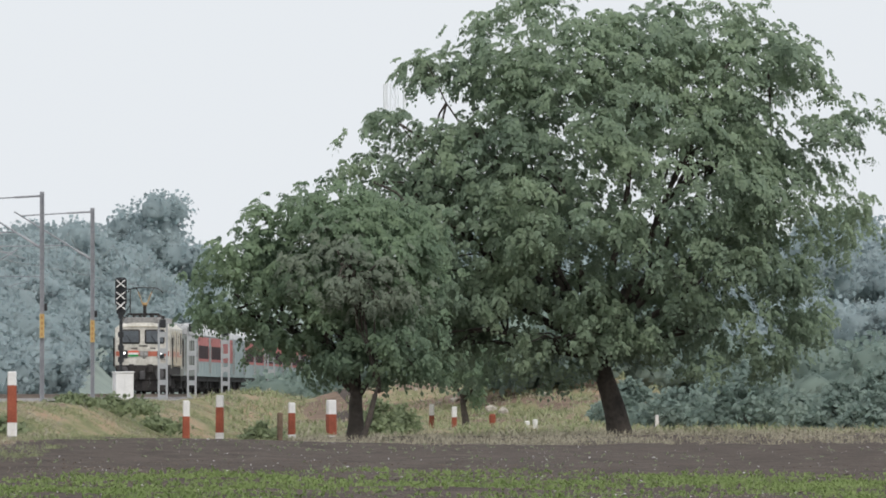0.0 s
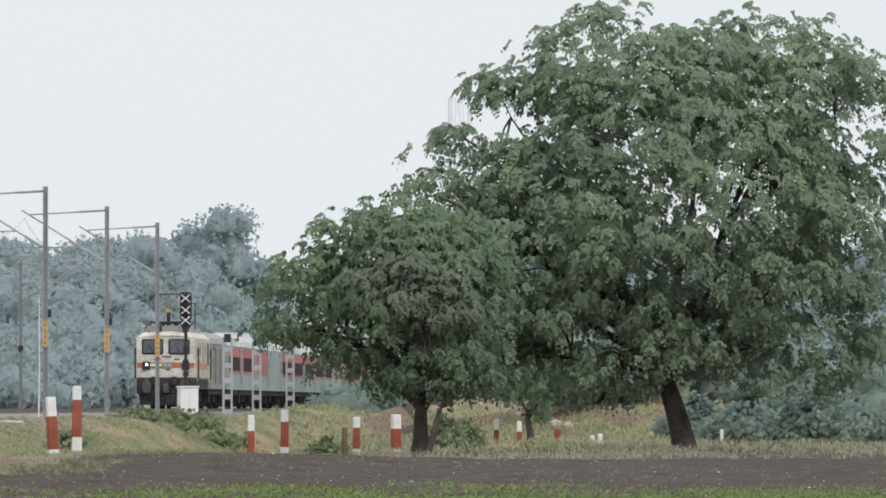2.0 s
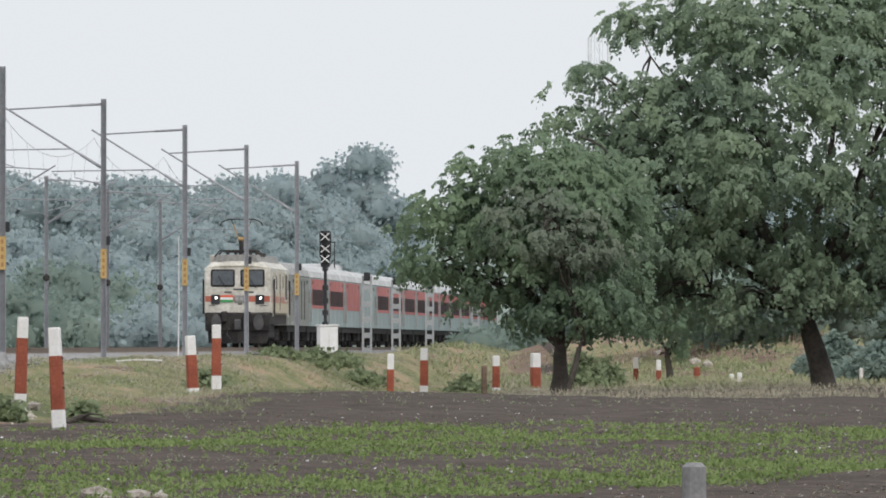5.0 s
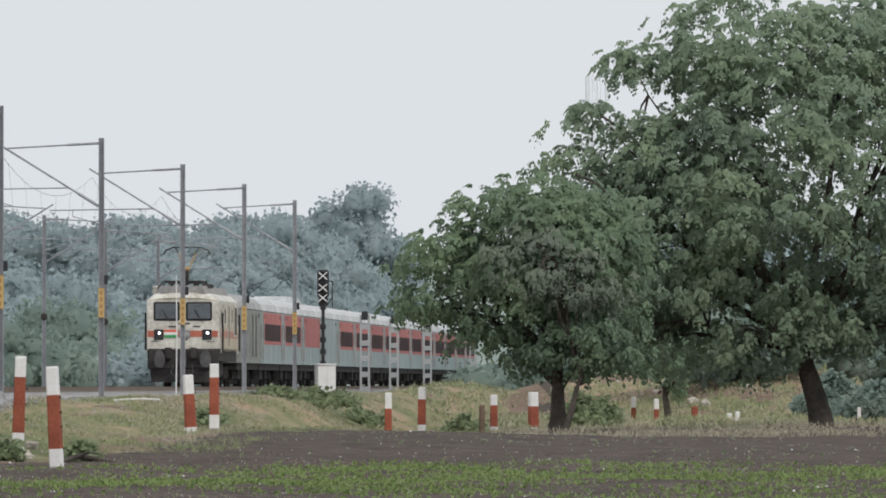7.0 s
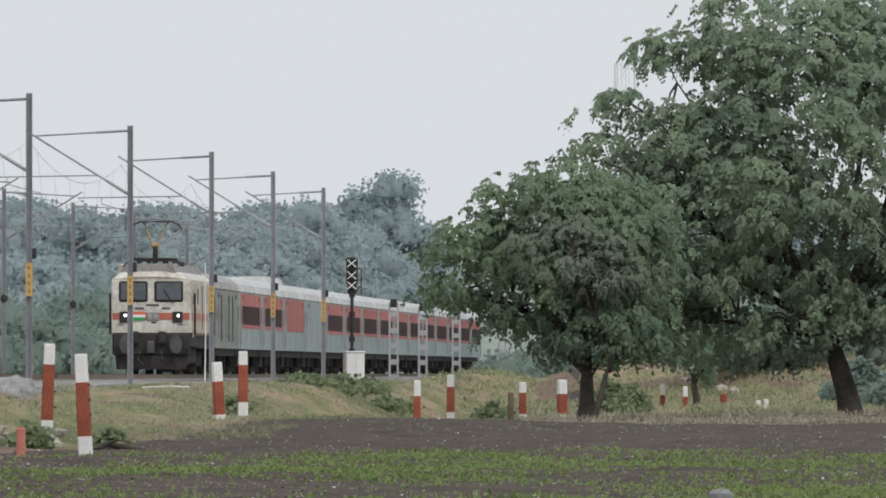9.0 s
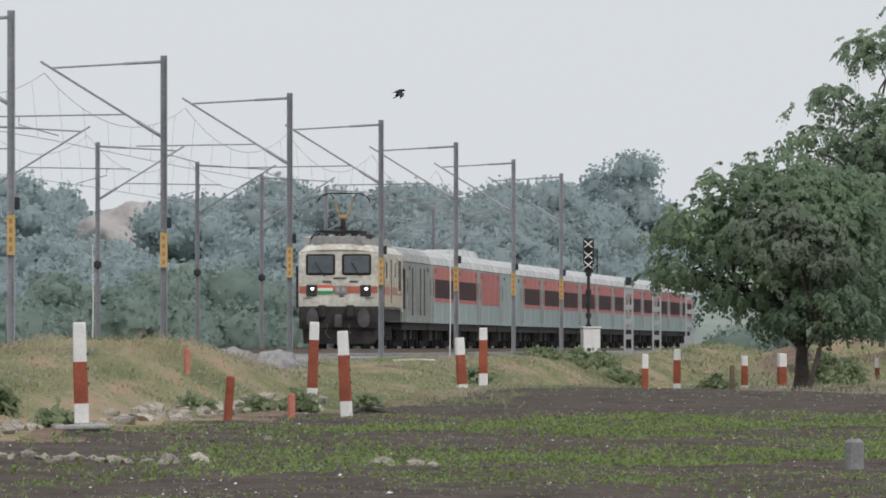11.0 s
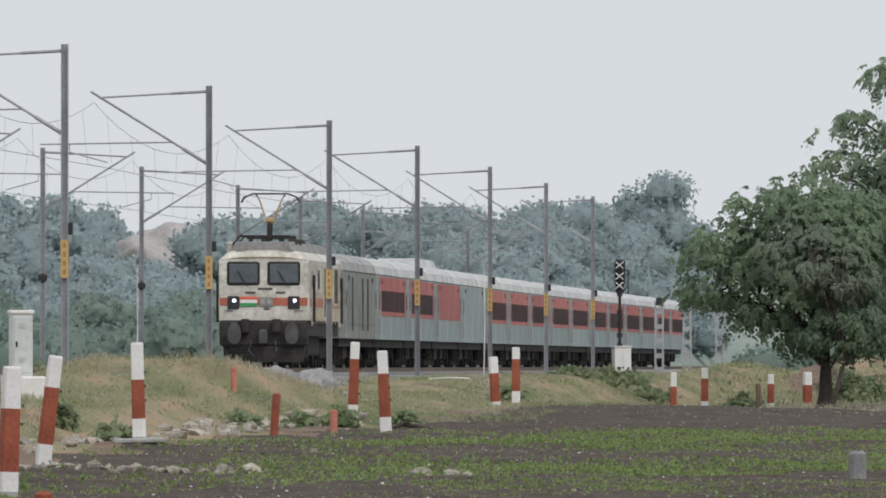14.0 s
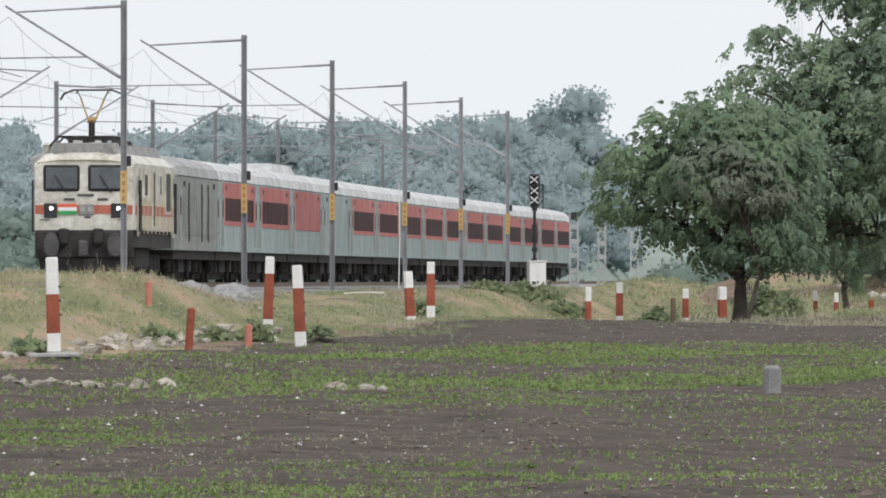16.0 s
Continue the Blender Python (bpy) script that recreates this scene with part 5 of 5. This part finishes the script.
def build_signal():
    y = 731.0
    x = 0.0121 * y
    z = float(ground_z(x, y))
    root = thing("railway_signal", "black colour-light signal on a thin post, crossed out in white", "signal", at=pose(x, y, z, 0, 0, HEADING))
    top = 5.42 - z
    m = Mesh()
    m.tube([(0, 0, -0.3), (0, 0, top - 1.6)], 0.075, 10)
    for zz in (1.3, 1.8, 2.35, 2.9, 3.5, top - 1.75):
        m.tube([(0, 0, zz - 0.12), (0, 0, zz + 0.12)], 0.14, 10)
    part("post", m, M_BLACK, root)
    m = Mesh()
    m.box(0, 0, top - 0.66, 0.54, 0.18, 1.3, 0.08)
    m.box(0, 0, top - 1.5, 0.42, 0.18, 0.42, 0.05)
    head = part("signal_head", m, M_BLACK, root)
    for k, zz in enumerate((0.3, 0.85, 1.32)):
        m = Mesh()
        m.tube([(0, -0.08, top - zz), (0, -0.3, top - zz + 0.02)], 0.17, 14, cap=False)
        part("lamp_hood", m, M_BLACK, head)
        m = Mesh()
        for s in (-1, 1):
            m.tube([(-0.2 * s, -0.32, top - zz - 0.17), (0.2 * s, -0.32, top - zz + 0.17)], 0.028, 5)
        part("white_cross", m, M_WHITE, head, "white wooden cross over the lamp")
    m = Mesh()
    m.tube([(0.42, 0.1, top - 0.55), (0.42, 0.1, top - 1.75)], 0.025, 5)
    m.tube([(0.2, 0.1, top - 0.55), (0.46, 0.1, top - 0.55)], 0.025, 5)
    m.tube([(0.15, 0.1, top - 1.7), (0.42, 0.1, top - 1.3)], 0.02, 5)
    part("ladder_guard", m, M_UNDER, root)
    yb = 724.0
    xb = 0.01222 * yb
    zb = float(ground_z(xb, yb))
    cab = thing("relay_cabinet", "white metal relay cabinet on a concrete base", "cabinet", at=pose(xb, yb, zb, 0, 0, 14))
    hgt = 0.98 - zb
    m = Mesh()
    m.box(0, 0, 0.0, 1.5, 1.2, 0.3, 0.06)
    part("plinth", m, M_CONC, cab)
    m = Mesh()
    m.box(0, 0, hgt / 2 + 0.06, 0.86, 0.6, hgt - 0.1, 0.03)
    part("body", m, M_WHITE, cab)
    m = Mesh()
    m.box(0.2, -0.31, hgt / 2 + 0.06, 0.4, 0.03, hgt - 0.25, 0.01)
    part("door", m, M_WHITE, cab)
    m = Mesh()
    m.box(0, 0, hgt + 0.04, 0.95, 0.7, 0.07, 0.02)
    part("lid", m, M_WHITE, cab)


build_signal()


def build_ballast_heap(y, lat, w, ln, h):
    x, yy = rail_place(y, lat)
    bm = bmesh.new()
    bmesh.ops.create_icosphere(bm, subdivisions=4, radius=1.0)
    for v in bm.verts:
        k = 1 + 0.12 * noise.noise(v.co * 3) + 0.06 * noise.noise(v.co * 9)
        v.co = Vector((v.co.x * w / 2 * k, v.co.y * ln / 2 * k, max(v.co.z, -0.2) * h * k))
    me = bpy.data.meshes.new("ballast_mound")
    bm.to_mesh(me)
    bm.free()
    me.materials.append(M_BALLAST)
    tagged(part("ballast_mound", me, M_BALLAST, None, at=pose(x, yy, float(ground_z(x, yy)) + 0.05, 0, 0, HEADING)), "low heap of grey crushed ballast beside the rails", "ballast heap", "ballast heaps")


build_ballast_heap(420, 4.9, 1.6, 14, 0.78)
build_ballast_heap(402, 5.4, 2.0, 12, 0.6)
build_ballast_heap(440, 5.0, 1.4, 10, 0.6)


def build_cabinet():
    y = 288.0
    x = (36 - 784) / 25770 * y
    root = thing("trackside_cabinet", "tall pale grey trackside cabinet on a white plinth", "cabinet", at=pose(x, y, 0, 0, 0, 12))
    z = float(ground_z(x, y))
    m = Mesh()
    m.box(0.06, 0, (z - 0.42) / 2, 0.8, 0.7, 0.18 - z, 0.04)
    part("plinth", m, M_WHITE, root)
    m = Mesh()
    m.box(0, 0, 0.5, 0.42, 0.36, 1.24, 0.015)
    body = part("body", m, M_CABINET, root)
    m = Mesh()
    m.box(0, -0.19, 0.5, 0.34, 0.03, 1.1, 0.01)
    d = part("door", m, M_CABINET, root)
    for zz in (0.85, 0.18):
        m = Mesh()
        for k in range(3):
            m.box(0, -0.21, zz + 0.04 * k, 0.12, 0.02, 0.018)
        part("vent", m, M_CABINET, d)
    m = Mesh()
    m.box(-0.12, -0.215, 0.52, 0.03, 0.03, 0.1)
    part("handle", m, M_UNDER, d)
    m = Mesh()
    m.box(0, 0, 1.15, 0.48, 0.42, 0.08, 0.02)
    part("lid", m, M_WHITE, root)


M_CABINET = material("pale_grey_enamel", (0.52, 0.54, 0.53), (0.64, 0.66, 0.65), 1.5, 0.5, bump=0.03)
build_cabinet()


def build_km_board():
    """White round-topped kilometre board with black figures."""
    y = 292.0
    x = -0.0314 * y
    z = float(ground_z(x, y))
    root = thing("kilometre_board", "white round-topped kilometre board with black figures", "sign", at=pose(x, y, 0))
    m = Mesh()
    ring = [(0.23 * math.cos(a), 0.23 * math.sin(a)) for a in np.linspace(0, math.pi, 13)]
    ring = [(px, 0.12 + pz) for px, pz in ring] + [(-0.21, -0.42), (0.21, -0.42)]
    m.loft([[(px, -0.03, pz) for px, pz in ring], [(px, 0.03, pz) for px, pz in ring]])
    b = part("board", m, M_WHITE, root)
    m = Mesh()
    m.box(0, 0.06, (z - 0.3) / 2, 0.08, 0.06, -z + 0.3)
    part("post", m, M_UNDER, root)
    for text, zz, size in (("492", 0.06, 0.2), ("KM", -0.14, 0.18)):
        cu = bpy.data.curves.new("figures", "FONT")
        cu.body, cu.size, cu.align_x, cu.extrude = text, size, "CENTER", 0.004
        ob = new("figures", cu)
        ob.parent = b
        ob.matrix_basis = pose(0, -0.036, zz - 0.04, 90, 0, 0)
        cu.materials.append(M_BLACK)


build_km_board()


def build_crate():
    """A rusty brown sheet-metal box with a pale rim."""
    y = 138.0
    x = -0.0345 * y
    z = float(ground_z(x, y))
    root = thing("rusty_box", "rusty brown metal box with pale rim and white base", "box", at=pose(x, y, z, 0, 0, 4))
    m = Mesh()
    m.box(0, 0, 0.62, 0.62, 0.4, 0.62, 0.015)
    part("body", m, M_RUST, root)
    m = Mesh()
    m.box(0, 0, 0.95, 0.66, 0.44, 0.05, 0.012)
    part("rim", m, M_STRAWP, root, "pale wooden rim")
    m = Mesh()
    m.box(0, 0, 0.13, 0.56, 0.36, 0.4, 0.02)
    part("base", m, M_CONC, root)


M_RUST = material("rusty_ochre_sheet", (0.16, 0.085, 0.03), (0.27, 0.15, 0.055), 2.0, 0.8)
M_STRAWP = material("pale_wood", (0.42, 0.28, 0.13), (0.55, 0.40, 0.22), 3.0, 0.8)
build_crate()


def build_lattice_post():
    root = thing("lattice_post", "short pale galvanised lattice post with black cap box", "post", "short lattice posts")
    for sx in (-0.2, 0.2):
        m = Mesh()
        m.box(sx, 0, 1.6, 0.1, 0.16, 4.6)
        part("leg", m, M_PALE, root)
    for zz in (0.2, 0.95, 1.75, 2.5, 3.3):
        m = Mesh()
        m.box(0, 0, zz, 0.3, 0.12, 0.26)
        part("batten", m, M_PALE, root)
    m = Mesh()
    m.box(0.0, -0.1, 3.85, 0.32, 0.2, 0.42, 0.03)
    part("cap_box", m, M_BLACK, root)
    return root


M_PALE = material("pale_galvanised_steel", (0.33, 0.34, 0.35), (0.45, 0.46, 0.46), 1.2, 0.6, 0.2)
lp = build_lattice_post()
lp.matrix_basis = rail_pose(778, 3.3, -0.35)
for y in (822, 880, 975):
    copy_thing(lp, rail_pose(y, 3.3, -0.35))


def build_lattice_tower():
    x, y = 33.1, 1100.0
    z = float(ground_z(x, y))
    root = thing("antenna_tower", "slender lattice antenna tower behind the trees, colour paled for haze", "tower", at=pose(x, y, z, 0, 0, 20))
    top = 22.3 - z
    for sx, sy in ((-1, -1), (1, -1), (1, 1), (-1, 1)):
        m = Mesh()
        m.tube([(sx * 0.5, sy * 0.5, -0.3), (sx * 0.3, sy * 0.3, top)], 0.025, 5)
        part("leg", m, M_HAZE, root)
    m = Mesh()
    for k in range(14):
        h0, h1 = top * k / 14, top * (k + 1) / 14
        a, b = 0.5 - 0.2 * k / 14, 0.5 - 0.2 * (k + 1) / 14
        for s in (-1, 1):
            m.tube([(-a * s, -a, h0), (b * s, -b, h1)], 0.016, 4)
            m.tube([(-a * s, a, h0), (b * s, b, h1)], 0.016, 4)
    part("bracing", m, M_HAZE, root)
    for sx in (-0.75, 0.75):
        m = Mesh()
        m.box(sx, -0.4, top - 1.0, 0.25, 0.15, 1.8, 0.03)
        part("antenna_panel", m, M_HAZE, root)


# tower colour whitened to imitate the haze in front of it
M_HAZE = material("haze_paled_tower", (0.68, 0.69, 0.70), (0.78, 0.79, 0.80), 1.0, 0.8)
build_lattice_tower()
bm = bmesh.new()
bmesh.ops.create_icosphere(bm, subdivisions=4, radius=1.0)
for v in bm.verts:
    k = 1 + 0.35 * noise.noise(v.co * 1.7) + 0.15 * noise.noise(v.co * 5)
    v.co = Vector((v.co.x * 4.6 * k, v.co.y * 6 * k, v.co.z * 3.2 * k))
outcrop = bpy.data.meshes.new("rock_outcrop")
bm.to_mesh(outcrop)
bm.free()
outcrop.materials.append(M_ROCKF)
outcrop.polygons.foreach_set("use_smooth", [True] * len(outcrop.polygons))
tagged(part("rock_outcrop", outcrop, M_ROCKF, None, at=pose(-22.5, 1225, 8.7)), "pale brown bare rock outcrop on the far hill", "rock")

# ---- small markers beyond the field ----
for x, y, h, w, mat, lab in (
        (16.9, 632, 0.7, 0.2, M_RED, "short dull red marker post beyond the field"), (18.9, 642, 0.75, 0.22, M_WHITE, "short white marker post beyond the field"),
        (22.9, 650, 0.55, 0.24, M_RED, "short dull red marker post beyond the field"), (23.9, 640, 0.35, 0.2, M_WHITE, "low white marker stone"),
        (24.1, 637, 0.45, 0.18, M_WHITE, "low white marker stone"), (29.1, 640, 0.62, 0.14, M_WHITE, "short white marker post beyond the field"),
        (12.1, 560, 1.0, 0.18, M_EARTH, "weathered brown stump post")):
    build_small_post(x, y, h, w, mat, lab)
for x, y, h in ((20.15, 642, 1.0), (21.2, 646, 0.95)):
    build_post(x, y, h, 0.2, 0.0, (0.02, 0.55), "short red post with white top beyond the field")
for k in range(9):
    y = 880 + rk.uniform(-15, 15)
    x = (1262 + k * 16 - 784) / 25770 * y
    m = Mesh()
    m.box(0, 0, 0.15, rk.uniform(0.3, 0.8), 0.5, rk.uniform(0.3, 0.55), 0.06)
    tagged(part("concrete_block", m, M_CONC, None, at=pose(x, y, float(ground_z(x, y)), 0, 0, rk.uniform(0, 90))), "whitish concrete block lying beside the line", "concrete block", "concrete blocks")

for x, y, h, r in ((1.6, 580.0, 4.0, 0.022), (-11.8, 560.0, 3.9, 0.02)):
    z = float(ground_z(x, y))
    m = Mesh()
    m.tube([(0, 0, -0.2), (0.04, 0, h * 0.5 - z * 0.5), (0.02, 0, h - z)], [r * 1.2, r, r * 0.8], 6)
    tagged(part("earth_rod", m, M_WHITE, None, at=pose(x, y, z)), "thin white upright rod beside a mast", "pole", "thin white rods")
m = Mesh()
m.tube([(-0.65, 0, 0.02), (0.1, 0, 0.05), (0.6, 0.1, 0.03)], 0.025, 6)
tagged(part("pipe", m, M_WHITE, None, at=pose(0.2, 452, float(ground_z(0.2, 452)))), "thin whitish pipe lying on the bank", "pipe")
m = Mesh()
m.tube([(-0.45, 0, 0.03), (-0.15, 0.1, 0.13), (0.2, 0, 0.08), (0.55, 0.1, 0.02)], [0.04, 0.06, 0.045, 0.02], 7)
m.tube([(-0.15, 0.1, 0.13), (0.05, -0.1, 0.2), (0.25, -0.1, 0.17)], [0.03, 0.02, 0.01], 6)
tagged(part("dead_branch", m, M_BARK, None, at=pose(-0.75, 318, float(ground_z(-0.75, 318)) + 0.01)), "dark dead branch lying at the field edge", "branch")

# ---- birds ----


def build_bird(span, label):
    root = thing("bird", label, "bird", "flying birds")
    k = span
    m = Mesh()
    m.tube([(-0.28 * k, 0, 0), (-0.12 * k, 0, 0.01), (0.08 * k, 0, 0.02), (0.2 * k, 0, 0.03), (0.27 * k, 0, 0.02), (0.34 * k, 0, 0.0)],
           [0.01 * k, 0.06 * k, 0.085 * k, 0.055 * k, 0.045 * k, 0.006 * k], 8)
    part("body", m, M_FEATHER, root, smooth=True)
    m = Mesh()
    m.loft([[(-0.25 * k, -0.03 * k, 0), (-0.25 * k, 0.03 * k, 0), (-0.25 * k, 0, 0.012 * k)], [(-0.45 * k, -0.08 * k, 0), (-0.45 * k, 0.08 * k, 0), (-0.45 * k, 0, 0.006 * k)]])
    part("tail", m, M_FEATHER, root)
    wings = []
    for s in (-1, 1):
        m = Mesh()
        rings = []
        for t, c, sw in ((0, 0.26, 0), (0.35, 0.28, 0.04), (0.7, 0.2, -0.02), (1.0, 0.04, -0.16)):
            y = s * t * 0.5 * k
            rings.append([((sw + c / 2) * k, y, 0.0), (sw * k, y, 0.018 * k * (1 - t) + 0.002), ((sw - c / 2) * k, y, 0.0), (sw * k, y, -0.004)])
        m.loft(rings)
        wings.append(part("wing", m, M_FEATHER, root))
    return root, wings


bird, bird_wings = build_bird(0.75, "dark bird flying with beating wings")
bird2, bird2_wings = build_bird(0.6, "small dark bird wheeling in the sky")


def sky_place(u, v, d):
    """A place in the air by bearing and rise from the last standpoint."""
    return (u - 784) / 25770 * d, d, EYE_Z + (617 - v) / 25770 * d


# ---- what moves ----


def motions():
    front = [(0.0, 875.0), (1.5, 829.5), (3.5, 774.5), (5.2, 729.0), (7.0, 680.0), (9.0, 624.5), (11.0, 573.0), (12.5, 533.5), (14.5, 484.5), (16.0, 448.2)]
    walk(loco, [(t, train_pose(y, 20.4)) for t, y in front])
    for k, c in enumerate(coaches):
        back = (20.4 + 0.55 + k * 24.05) * CA
        walk(c, [(t, train_pose(y + back, COACH)) for t, y in front])
    for thing_, wings, d, path, head in (
            (bird, bird_wings, 350.0, [(0.0, -9000, 300), (9.0, -2200, 260), (11.3, -260, 226), (11.8, 112, 236), (12.3, 456, 280), (12.5, 610, 277), (12.8, 824, 250), (13.4, 1249, 202), (14.2, 1900, 150), (16.0, 3300, 60)], 0),
            (bird2, bird2_wings, 420.0, [(0.0, -6000, -1500), (9.6, 250, 120), (10.3, 480, 130), (10.8, 660, 150), (11.0, 769, 184), (11.2, 950, 190), (11.4, 1010, 120), (11.8, 920, 44), (12.3, 800, 32), (12.5, 650, 15), (13.0, 380, -60), (16.0, -1500, -500)], 25)):
        walk(thing_, [(t, pose(*sky_place(u, v, d), 0, -8, head + 10 * math.sin(t * 2))) for t, u, v in path])
        for s, w in zip((-1, 1), wings):
            beat = [(0.0, pose(0, 0, 0))] + [(10.0 + 0.1 * k, pose(0, 0, 0, s * 38 * math.sin(k * 1.7), 0, 0)) for k in range(41)] + [(16.0, pose(0, 0, 0))]
            walk(w, beat)


motions()
